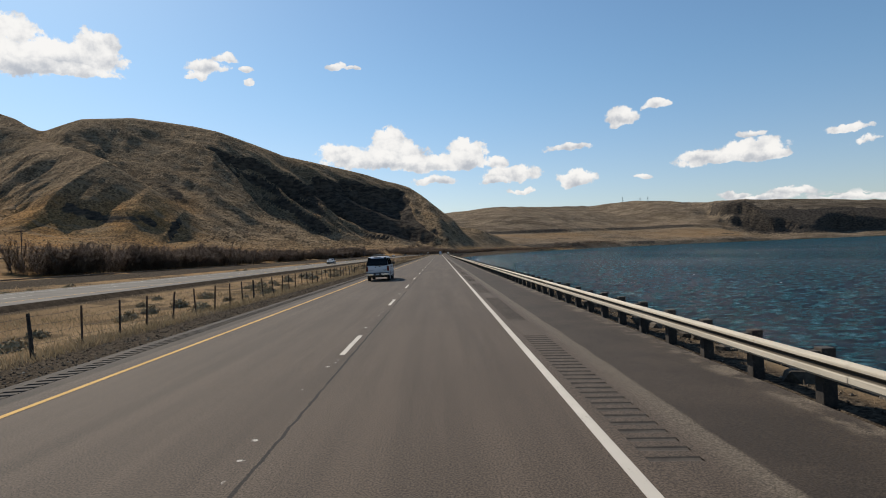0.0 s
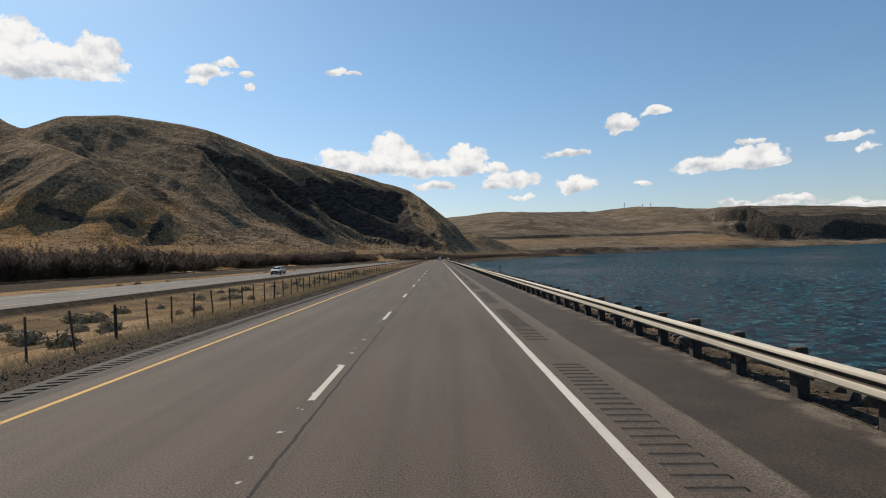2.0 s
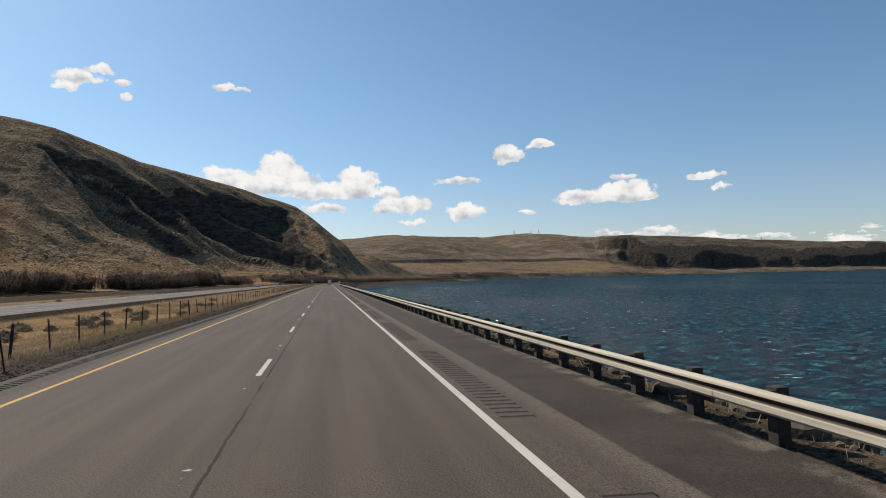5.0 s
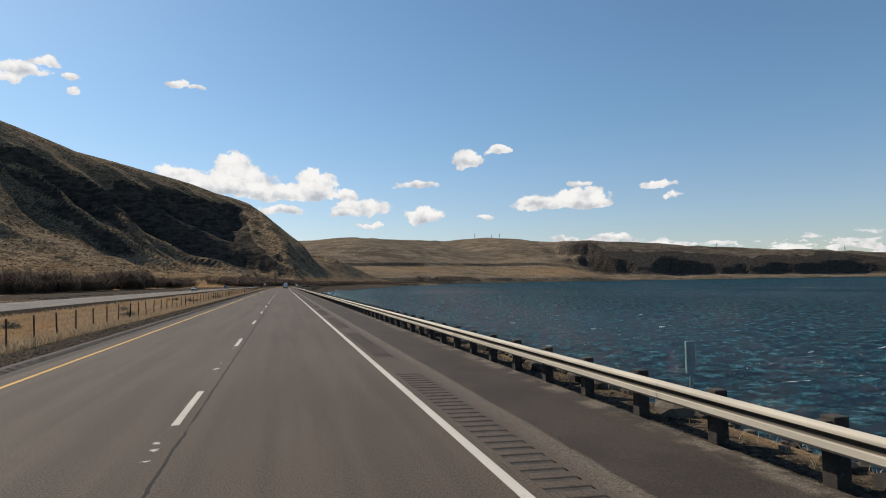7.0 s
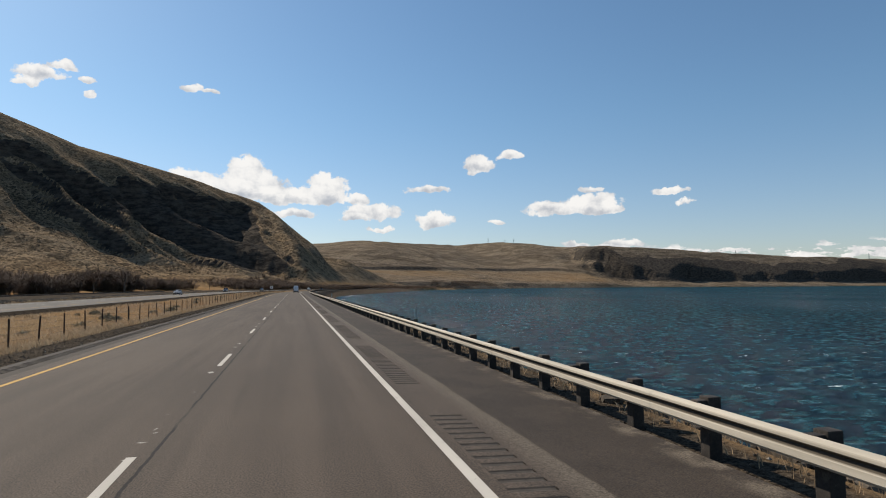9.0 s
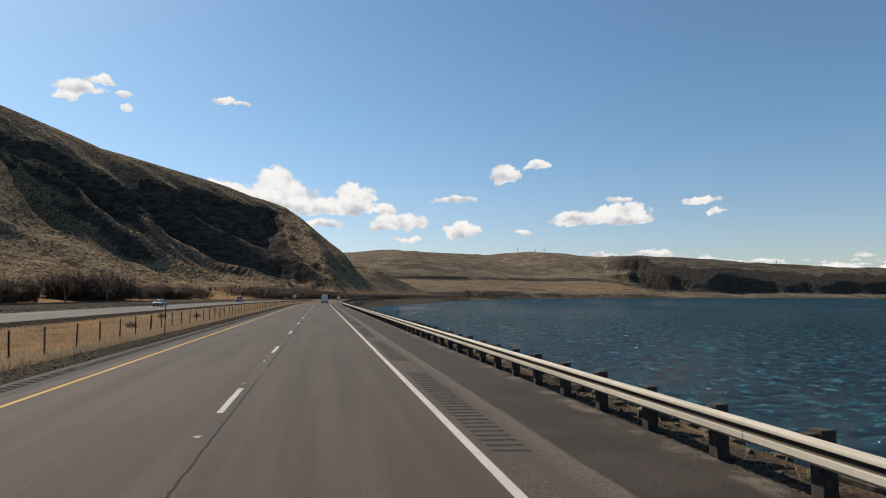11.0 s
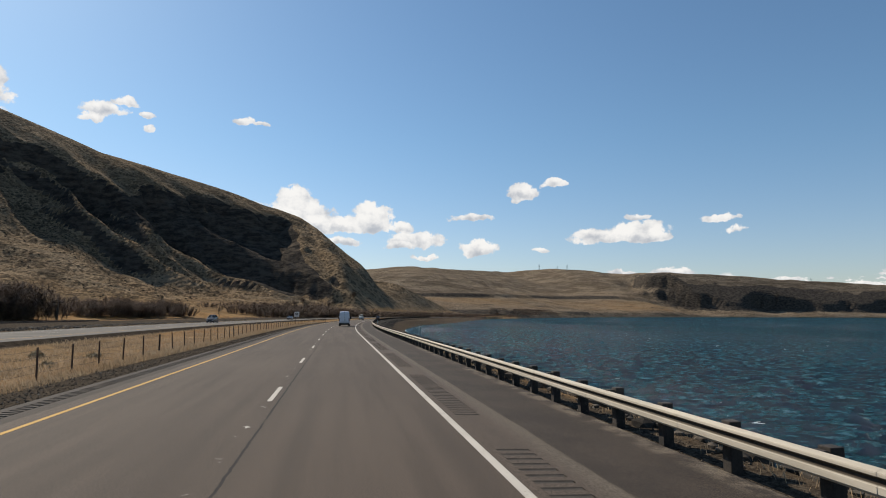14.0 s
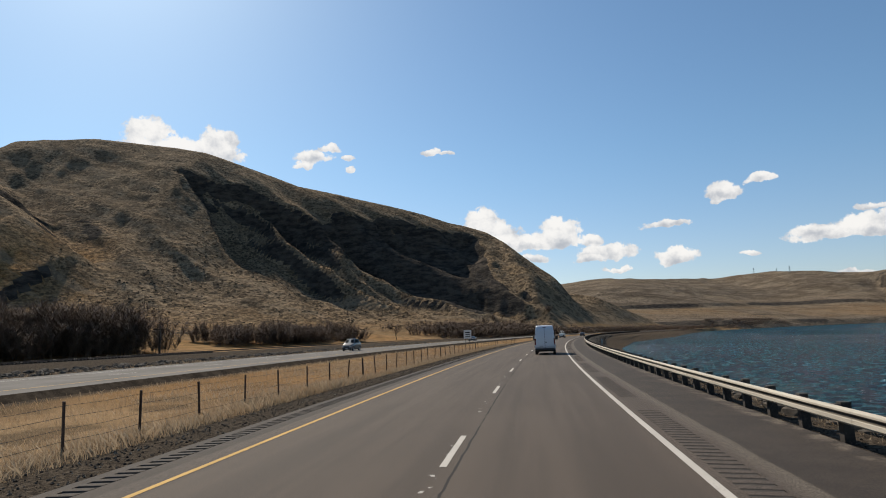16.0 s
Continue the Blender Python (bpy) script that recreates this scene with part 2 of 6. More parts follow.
def terrain_material():
    m, t, b = material("dry_hillside", 1.0, 0, 0.015)
    p = place_vec(t)
    gold, rock, gravel, far = attr(t, "gold"), attr(t, "rock"), attr(t, "gravel"), attr(t, "far")
    big, mid = tex_noise(t, p, 0.006, 5), tex_noise(t, p, 0.05, 5, 0.6)
    # sagebrush hillside
    sage = blend(t, ramp(t, mid, 0.35, 0.65), (0.145, 0.105, 0.066), (0.275, 0.202, 0.127))
    sage = blend(t, ramp(t, big, 0.42, 0.62, 0, 0.7), sage, (0.215, 0.155, 0.094))
    # dry grass
    grass = blend(t, ramp(t, tex_noise(t, p, 0.35, 5, 0.6), 0.35, 0.65), (0.215, 0.135, 0.06), (0.315, 0.2, 0.095))
    grass = blend(t, ramp(t, tex_noise(t, p, 0.02, 4), 0.36, 0.6, 0, 0.85), grass, (0.31, 0.165, 0.058))
    c = blend(t, gold, sage, grass)
    # greyish tan slopes across the river, lightened in colour for haze
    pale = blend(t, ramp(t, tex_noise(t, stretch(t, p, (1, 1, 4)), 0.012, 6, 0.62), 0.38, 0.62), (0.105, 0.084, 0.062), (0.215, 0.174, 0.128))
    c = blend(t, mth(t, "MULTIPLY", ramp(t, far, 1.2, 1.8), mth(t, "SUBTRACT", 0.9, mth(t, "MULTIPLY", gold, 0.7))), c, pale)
    # shrubs seen from afar: dark specks at two sizes
    v1 = add(t, "ShaderNodeTexVoronoi", feature="F1")
    v1.inputs["Scale"].default_value, v1.inputs["Randomness"].default_value = 0.27, 1.0
    t.links.new(p, v1.inputs["Vector"])
    v2 = add(t, "ShaderNodeTexVoronoi", feature="F1")
    v2.inputs["Scale"].default_value = 0.07
    t.links.new(p, v2.inputs["Vector"])
    spots = mth(t, "MAXIMUM", ramp(t, v1.outputs["Distance"], 0.5, 0.34), ramp(t, v2.outputs["Distance"], 0.36, 0.22))
    spots = mth(t, "MULTIPLY", spots, ramp(t, mid, 0.28, 0.5))
    spots = mth(t, "MULTIPLY", spots, mth(t, "SUBTRACT", 1.0, mth(t, "MULTIPLY", gold, 0.45)))
    c = blend(t, mth(t, "MULTIPLY", spots, 0.7), c, (0.046, 0.036, 0.026))
    fine = tex_noise(t, p, 0.42, 6, 0.78)
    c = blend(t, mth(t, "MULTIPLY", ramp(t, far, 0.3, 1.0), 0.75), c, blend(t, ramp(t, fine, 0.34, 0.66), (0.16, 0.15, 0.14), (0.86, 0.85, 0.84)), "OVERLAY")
    # basalt; its dark colour also stands in for shade on the cliffs
    rk = blend(t, ramp(t, tex_noise(t, stretch(t, p, (1, 1, 2.5)), 0.09, 6, 0.65), 0.35, 0.65), (0.031, 0.0275, 0.024), (0.095, 0.078, 0.061))
    ribs = tex_noise(t, fall_vec(t, p), 0.05, 5, 0.6, 0.3)
    ledge = tex_noise(t, stretch(t, p, (0.25, 0.25, 3.0)), 0.07, 4, 0.6)
    tread = tex_noise(t, stretch(t, p, (0.06, 0.06, 1.0)), 0.5, 3, 0.6, 0.4)
    c = blend(t, mth(t, "MULTIPLY", ramp(t, tread, 0.53, 0.6), mth(t, "MULTIPLY", ramp(t, far, 0.5, 1.0), 0.3)), c, (0.075, 0.056, 0.038))
    chute = ramp(t, tex_noise(t, fall_vec(t, p), 0.11, 4, 0.6, 0.2), 0.52, 0.64)
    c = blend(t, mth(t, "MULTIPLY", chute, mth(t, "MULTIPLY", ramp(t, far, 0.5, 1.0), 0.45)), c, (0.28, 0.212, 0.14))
    rmask = ramp(t, mth(t, "ADD", rock, mth(t, "ADD", mth(t, "MULTIPLY", mth(t, "SUBTRACT", ribs, 0.5), 1.1), mth(t, "MULTIPLY", mth(t, "SUBTRACT", mid, 0.5), 0.7))), 0.42, 0.54)
    c = blend(t, rmask, c, rk)
    # roadside gravel
    g = blend(t, ramp(t, tex_noise(t, p, 11, 5, 0.75), 0.38, 0.66), (0.026, 0.02, 0.015), (0.105, 0.083, 0.06))
    c = blend(t, gravel, c, g)
    t.links.new(c, b.inputs["Base Color"])
    hgt = mth(t, "ADD", mth(t, "MULTIPLY", tex_noise(t, p, 0.12, 6, 0.65), 5.0), mth(t, "MULTIPLY", spots, 0.8))
    hgt = mth(t, "ADD", hgt, mth(t, "MULTIPLY", fine, 1.5))
    hgt = mth(t, "ADD", hgt, mth(t, "ADD", mth(t, "MULTIPLY", ribs, 5.5), mth(t, "MULTIPLY", ledge, 1.6)))
    near = mth(t, "ADD", mth(t, "MULTIPLY", hgt, ramp(t, far, 0.0, 1.0)), mth(t, "MULTIPLY", tex_noise(t, p, 6, 5, 0.7), 0.12))
    bump(t, b, near, 0.8, 1.0)
    return m


def water_material():
    m, t, b = material("river_water", 0.2, 0, 0.07)
    b.inputs["IOR"].default_value = 1.33
    p = place_vec(t)
    turn = add(t, "ShaderNodeMapping")
    turn.inputs["Rotation"].default_value = (0, 0, radians(-20))
    turn.inputs["Scale"].default_value = (0.5, 1.3, 1.0)
    t.links.new(p, turn.inputs["Vector"])
    q = turn.outputs[0]
    chop = tex_noise(t, q, 1.5, 3, 0.6, 0.5)
    rip = tex_noise(t, q, 5.5, 4, 0.65, 0.4)
    h = mth(t, "ADD", mth(t, "MULTIPLY", chop, 0.9), mth(t, "MULTIPLY", rip, 0.2))
    swell = tex_noise(t, p, 0.75, 5, 0.66)
    gust = tex_noise(t, stretch(t, p, (1, 0.35, 1)), 0.012, 4, 0.55)
    streak = tex_noise(t, stretch(t, p, (0.22, 0.07, 1)), 1.0, 5, 0.7, 0.5)
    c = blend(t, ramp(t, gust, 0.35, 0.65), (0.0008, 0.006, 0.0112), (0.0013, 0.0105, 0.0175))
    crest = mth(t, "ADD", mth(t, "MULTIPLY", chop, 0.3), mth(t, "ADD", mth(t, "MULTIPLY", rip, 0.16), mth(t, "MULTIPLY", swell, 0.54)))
    # wave light painted in: dark troughs, lighter crests, then pale highlights
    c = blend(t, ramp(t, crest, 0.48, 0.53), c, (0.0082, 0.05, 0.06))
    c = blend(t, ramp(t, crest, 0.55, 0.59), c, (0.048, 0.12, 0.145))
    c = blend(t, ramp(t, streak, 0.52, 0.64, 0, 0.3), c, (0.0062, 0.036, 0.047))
    cap = mth(t, "MULTIPLY", ramp(t, tex_noise(t, q, 0.9, 4, 0.65, 0.6), 0.69, 0.715), ramp(t, gust, 0.38, 0.58))
    c = blend(t, cap, c, (0.8, 0.83, 0.83))
    n = add(t, "ShaderNodeBump")
    n.inputs["Strength"].default_value, n.inputs["Distance"].default_value = 1.0, 1.0
    t.links.new(h, n.inputs["Height"])
    body, shine, mix = add(t, "ShaderNodeBsdfDiffuse"), add(t, "ShaderNodeBsdfGlossy"), add(t, "ShaderNodeMixShader")
    t.links.new(c, body.inputs["Color"])
    shine.inputs["Roughness"].default_value = 0.15
    for sh in (body, shine):
        t.links.new(n.outputs[0], sh.inputs["Normal"])
    t.links.new(ramp(t, gust, 0.3, 0.7, 0.1, 0.15), mix.inputs[0])
    t.links.new(body.outputs[0], mix.inputs[1])
    t.links.new(shine.outputs[0], mix.inputs[2])
    t.links.new(mix.outputs[0], t.nodes["Material Output"].inputs[0])
    return m


def wood_post_material():
    return mottled("creosote_timber", (0.012, 0.009, 0.007), (0.04, 0.03, 0.022), 3, 0.9, fine=9, depth=0.004, c3=(0.06, 0.048, 0.038))


def galv_material():
    m, t, b = material("galvanised_steel", 0.7, 0.0, 0.25)
    p = place_vec(t)
    n = tex_noise(t, stretch(t, p, (3, 0.35, 6)), 1.4, 5, 0.6)
    c = blend(t, ramp(t, n, 0.35, 0.65), (0.38, 0.335, 0.265), (0.48, 0.425, 0.34))
    c = blend(t, ramp(t, tex_noise(t, p, 1.1, 5, 0.7), 0.62, 0.72, 0, 0.7), c, (0.26, 0.19, 0.12))
    # shade below the upper bulge is painted into the beam's colour
    v = attr(t, "rail_shade")
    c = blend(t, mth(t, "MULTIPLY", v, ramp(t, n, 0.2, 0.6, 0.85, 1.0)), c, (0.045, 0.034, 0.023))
    t.links.new(c, b.inputs["Base Color"])
    t.links.new(ramp(t, n, 0.3, 0.7, 0.65, 0.85), b.inputs["Roughness"])
    bump(t, b, tex_noise(t, p, 30, 3), 0.2, 0.002)
    return m


M_ASPHALT = asphalt_material()
# asphalt tones with the shade inside the milled grooves put in
M_GROOVE = mottled("groove_shade_dark", (0.024, 0.019, 0.015), (0.042, 0.034, 0.027), 6, 0.95, fine=10, depth=0.004)
M_GROOVE_PALE = mottled("groove_shade_pale", (0.038, 0.03, 0.023), (0.064, 0.051, 0.039), 6, 0.95, fine=10, depth=0.004)
M_WHITE = paint_material("white_line_paint", (0.5, 0.46, 0.40))
M_YELLOW = paint_material("yellow_line_paint", (0.55, 0.34, 0.11))
M_OPP = mottled("pale_worn_pavement", (0.10, 0.09, 0.078), (0.15, 0.136, 0.118), 0.25, 0.92, fine=30, depth=0.003, spec=0.15)
M_SHOULDER = mottled("brown_shoulder_gravel", (0.028, 0.021, 0.015), (0.075, 0.056, 0.038), 1.4, 1.0, fine=8, depth=0.02, spec=0.015)
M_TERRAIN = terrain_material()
M_WATER = water_material()
M_POST = wood_post_material()
M_GALV = galv_material()
M_STEEL = mottled("rusted_steel_post", (0.045, 0.03, 0.022), (0.10, 0.06, 0.038), 5, 0.8, 0.2, depth=0.002)
M_WIRE = mottled("fence_wire", (0.05, 0.04, 0.032), (0.1, 0.08, 0.065), 4, 0.6, 0.6)
M_BARK = mottled("bare_twigs", (0.09, 0.066, 0.05), (0.21, 0.155, 0.118), 0.35, 0.95, fine=6, spec=0.1)
M_BARK_GREY = mottled("grey_bark", (0.05, 0.04, 0.032), (0.12, 0.098, 0.078), 0.8, 0.95, fine=8, spec=0.1)
M_HILLSAGE = mottled("hillside_sage", (0.035, 0.029, 0.02), (0.08, 0.065, 0.044), 0.4, 0.95, fine=7, spec=0.05)
M_SAGE = mottled("sagebrush_leaf", (0.2, 0.158, 0.093), (0.36, 0.29, 0.182), 1.2, 0.95, fine=7, spec=0.1)
M_ROCK = mottled("basalt_rock", (0.028, 0.024, 0.02), (0.115, 0.094, 0.072), 0.9, 0.95, fine=9, depth=0.03, spec=0.2)
M_BALLAST = mottled("track_ballast", (0.025, 0.022, 0.02), (0.11, 0.095, 0.08), 1.6, 0.95, fine=6, depth=0.06, spec=0.1)
M_RAIL = mottled("rusty_rail", (0.06, 0.035, 0.022), (0.12, 0.075, 0.05), 2, 0.6, 0.6)
M_POLE = mottled("pole_timber", (0.05, 0.036, 0.026), (0.11, 0.08, 0.058), 1.5, 0.9)


def grass_material(name, ca, cb, cc):
    m, t, b = material(name, 0.9, 0, 0.15)
    isl = add(t, "ShaderNodeNewGeometry").outputs["Random Per Island"]
    p = place_vec(t)
    c = blend(t, isl, ca, cb)
    c = blend(t, ramp(t, tex_noise(t, p, 0.22, 4), 0.45, 0.62), c, cc)
    t.links.new(c, b.inputs["Base Color"])
    tr = add(t, "ShaderNodeBsdfTranslucent")
    t.links.new(c, tr.inputs[0])
    mx = add(t, "ShaderNodeMixShader")
    mx.inputs[0].default_value = 0.4
    t.links.new(b.outputs[0], mx.inputs[1])
    t.links.new(tr.outputs[0], mx.inputs[2])
    t.links.new(mx.outputs[0], t.nodes["Material Output"].inputs[0])
    return m


def pebble_material():
    m, t, b = material("roadside_pebbles", 0.9, 0, 0.2)
    isl = add(t, "ShaderNodeNewGeometry").outputs["Random Per Island"]
    c = blend(t, ramp(t, isl, 0.0, 1.0), (0.022, 0.017, 0.013), (0.12, 0.094, 0.069))
    c = blend(t, ramp(t, isl, 0.93, 0.97), c, (0.24, 0.21, 0.17))
    t.links.new(c, b.inputs["Base Color"])
    return m


M_PEBBLE = pebble_material()
M_GRASS_DULL = grass_material("brown_grass_blade", (0.17, 0.128, 0.078), (0.31, 0.24, 0.152), (0.2, 0.155, 0.09))
M_GRASS = grass_material("dry_grass_blade", (0.31, 0.222, 0.138), (0.47, 0.36, 0.238), (0.37, 0.255, 0.15))


def paint_coat(name, col, rough=0.35):
    m, t, b = material(name, rough, 0.0, 0.5)
    p = add(t, "ShaderNodeTexCoord").outputs["Object"]
    sepz = add(t, "ShaderNodeSeparateXYZ")
    t.links.new(p, sepz.inputs[0])
    dirt = mth(t, "MULTIPLY", tex_noise(t, p, 3.5, 5, 0.65), ramp(t, sepz.outputs[2], 1.1, 0.3))
    c = blend(t, mth(t, "MULTIPLY", dirt, 0.75), col, (0.16, 0.135, 0.105))
    t.links.new(c, b.inputs["Base Color"])
    t.links.new(ramp(t, dirt, 0, 0.6, rough, 0.75), b.inputs["Roughness"])
    b.inputs["Coat Weight"].default_value = 0.4
    return m


M_CARWHITE = paint_coat("white_car_paint", (0.56, 0.57, 0.60))
M_CARSILVER = paint_coat("silver_car_paint", (0.24, 0.245, 0.25), 0.3)
M_CARDARK = paint_coat("dark_car_paint", (0.03, 0.032, 0.038), 0.25)
M_CARTAN = paint_coat("cream_vehicle_paint", (0.6, 0.57, 0.5), 0.4)
def tinted(name, body, gloss):
    """Dark privacy glass with a weak, sharp reflection."""
    m, t, b = material(name, 0.05)
    d, g, mx = add(t, "ShaderNodeBsdfDiffuse"), add(t, "ShaderNodeBsdfGlossy"), add(t, "ShaderNodeMixShader")
    smudge = tex_noise(t, add(t, "ShaderNodeTexCoord").outputs["Object"], 2.2, 4)
    t.links.new(blend(t, smudge, body, tuple(2 * v for v in body)), d.inputs["Color"])
    g.inputs["Roughness"].default_value = 0.05
    mx.inputs[0].default_value = gloss
    t.links.new(d.outputs[0], mx.inputs[1])
    t.links.new(g.outputs[0], mx.inputs[2])
    t.links.new(mx.outputs[0], t.nodes["Material Output"].inputs[0])
    return m


M_GLASS = tinted("tinted_glass", (0.003, 0.0035, 0.004), 0.02)
M_GLASSCLEAR = tinted("side_glass", (0.006, 0.008, 0.009), 0.055)
M_RUBBER = mottled("tyre_rubber", (0.014, 0.013, 0.012), (0.04, 0.036, 0.032), 6, 0.9, local=True)
M_RIM = mottled("alloy_wheel", (0.3, 0.3, 0.3), (0.45, 0.44, 0.43), 8, 0.4, 0.8, local=True)
M_CHROME = mottled("chrome", (0.55, 0.55, 0.55), (0.65, 0.64, 0.62), 5, 0.2, 1.0, local=True)
M_TRIM = mottled("black_plastic", (0.014, 0.014, 0.014), (0.035, 0.034, 0.032), 6, 0.65, local=True)
M_LAMPRED = mottled("red_lamp_lens", (0.09, 0.008, 0.007), (0.13, 0.012, 0.01), 10, 0.2, local=True)
M_LAMPAMBER = mottled("amber_lamp_lens", (0.075, 0.02, 0.009), (0.11, 0.03, 0.012), 10, 0.2, local=True)
M_LAMPCLEAR = mottled("clear_lamp_lens", (0.55, 0.55, 0.52), (0.7, 0.7, 0.68), 10, 0.1, local=True)
M_PLATE = mottled("plate_bar", (0.3, 0.3, 0.3), (0.4, 0.4, 0.4), 10, 0.5, local=True)
M_STRIPE = mottled("grey_body_moulding", (0.20, 0.21, 0.24), (0.3, 0.31, 0.34), 4, 0.4, local=True)
M_SIGN = mottled("sign_face", (0.55, 0.55, 0.53), (0.68, 0.68, 0.65), 2, 0.5, local=True)
M_DELIN = mottled("marker_post", (0.1, 0.155, 0.165), (0.17, 0.235, 0.245), 3, 0.6, local=True)


# ---- small building helpers ----
def part(name, bm, mat, parent=None, label="", smooth=False):
    """A bmesh as one mesh object, under its thing where one is given."""
    me = bpy.data.meshes.new(name)
    if smooth:
        for f in bm.faces:
            f.smooth = True
    bm.to_mesh(me)
    bm.free()
    me.materials.append(mat)
    ob = new(name, me)
    if parent:
        ob.parent = parent
    if label:
        ob["label"] = label
    return ob


def mesh_of(name, bm, mat):
    me = bpy.data.meshes.new(name)
    bm.to_mesh(me)
    bm.free()
    me.materials.append(mat)
    return me


def from_lists(name, verts, faces, mat, parent=None, smooth=False):
    me = bpy.data.meshes.new(name)
    me.from_pydata(verts, [], faces)
    me.materials.append(mat)
    if smooth:
        me.shade_smooth()
    ob = new(name, me)
    if parent:
        ob.parent = parent
    return ob


def share(name, me, m, parent=None):
    ob = new(name, me)
    if parent:
        ob.parent = parent
    ob.matrix_basis = m
    return ob


def bm_box(bm, x0, x1, y0, y1, z0, z1, bevel=0.0, rot=None):
    g = bmesh.ops.create_cube(bm, size=1)
    m = Matrix.Translation(((x0 + x1) / 2, (y0 + y1) / 2, (z0 + z1) / 2))
    if rot:
        m = m @ rot
    bmesh.ops.transform(bm, matrix=m @ Matrix.Diagonal((x1 - x0, y1 - y0, z1 - z0, 1)), verts=g["verts"])
    if bevel:
        es = {e for v in g["verts"] for e in v.link_edges}
        bmesh.ops.bevel(bm, geom=list(es), offset=bevel, segments=2, affect="EDGES", profile=0.5)
    return bm


def boxed(x0, x1, y0, y1, z0, z1, bevel=0.0, rot=None):
    return bm_box(bmesh.new(), x0, x1, y0, y1, z0, z1, bevel, rot)


def bm_tube(bm, pts, radii, n=6):
    """A tapered tube along points."""
    rings = []
    for i, (p, r) in enumerate(zip(pts, radii)):
        p = Vector(p)
        a = Vector(pts[max(i - 1, 0)])
        c = Vector(pts[min(i + 1, len(pts) - 1)])
        d = (c - a).normalized()
        side = d.cross(Vector((0.31, 0.17, 0.93))).normalized()
        up = side.cross(d)
        rings.append([bm.verts.new(p + r * (math.cos(k * math.tau / n) * side + math.sin(k * math.tau / n) * up)) for k in range(n)])
    for a, b in zip(rings, rings[1:]):
        for k in range(n):
            bm.faces.new((a[k], a[(k + 1) % n], b[(k + 1) % n], b[k]))
    bm.faces.new(rings[-1])
    bm.faces.new(rings[0][::-1])
    return bm


# ---- lie of the land ----
def road_x(y):
    """Sideways place of the road's axis: straight, then a long bend to the right."""
    y = np.asarray(y, float)
    c = np.clip(y - 440, 0, 620)
    return c * c / 3000 + np.clip(y - 1060, 0, None) * 0.4133


def road_turn(y):
    return math.atan(float(np.clip(y - 440, 0, 620)) / 1500)


TABLE = np.random.RandomState(7).rand(256, 256)


def vnoise(x, y, cell, seed=0):
    u, v = np.asarray(x) / cell + seed * 17.3, np.asarray(y) / cell + seed * 9.7
    i, j = np.floor(u).astype(int), np.floor(v).astype(int)
    f, g = u - i, v - j
    f, g = f * f * (3 - 2 * f), g * g * (3 - 2 * g)
    a, b = TABLE[i & 255, j & 255], TABLE[(i + 1) & 255, j & 255]
    c, d = TABLE[i & 255, (j + 1) & 255], TABLE[(i + 1) & 255, (j + 1) & 255]
    return (a * (1 - f) + b * f) * (1 - g) + (c * (1 - f) + d * f) * g - 0.5


def fbm(x, y, cell, octaves=4, seed=0):
    return sum(vnoise(x, y, cell / 2**k, seed + k) / 2**k for k in range(octaves))


def smax(a, b, k):
    return (a + b + np.sqrt((a - b) ** 2 + k * k)) / 2


def crest_field(x, y, pts):
    """For each place: distance to a crest line, its height there, way along it, and which side."""
    best = np.full(np.shape(x), 1e9)
    zc, along, side = np.zeros_like(best), np.zeros_like(best), np.zeros_like(best)
    run = 0.0
    for (ax, ay, az), (bx, by, bz) in zip(pts, pts[1:]):
        dx, dy = bx - ax, by - ay
        ln = math.hypot(dx, dy)
        t = np.clip(((x - ax) * dx + (y - ay) * dy) / ln**2, 0, 1)
        d = np.hypot(x - ax - t * dx, y - ay - t * dy)
        hit = d < best
        best = np.where(hit, d, best)
        zc = np.where(hit, az + t * (bz - az), zc)
        along = np.where(hit, run + t * ln, along)
        side = np.where(hit, np.sign(dx * (y - ay) - dy * (x - ax)), side)
        run += ln
    return best, zc, along, side


RIM = np.array([(-1500, 1177, 194), (-800, 1145, 222), (-720, 1122, 259), (-640, 1110, 276), (-560, 1128, 279), (-500, 1142, 271), (-450, 1138, 261), (-400, 1128, 246),
              (-345, 1147, 225), (-290, 1153, 201), (-235, 1166, 189), (-178, 1186, 175), (-140, 1198, 165), (-105, 1206, 153), (-80, 1214, 148), (-53, 1216, 138),
              (-32, 1186, 120), (-11, 1178, 101), (18, 1156, 75), (42, 1136, 46), (75, 1122, 29), (130, 1127, 6), (210, 1203, -12), (330, 1352, -25)], float)
SLOPE_U, SLOPE_F = [0, 0.05, 0.12, 0.25, 0.5, 0.72, 0.86, 1], [1, 0.975, 0.9, 0.74, 0.44, 0.2, 0.08, 0]
RIM_RUN = np.interp(RIM[:, 0], [-1500, -800, -640, -500, -400, -290, -178, -105, -53, -11, 18, 42, 130, 330], [0, 700, 865, 1008, 1108, 1220, 1337, 1415, 1468, 1522, 1560, 1590, 1690, 1940])
SPUR_CREST = [(-1300, 1181, 349), (-860, 1150, 317), (-750, 1091, 276), (-661, 1029, 223), (-539, 926, 184), (-469, 867, 157),
              (-402, 851, 114), (-352, 859, 78), (-305, 856, 42), (-250, 850, 10)]


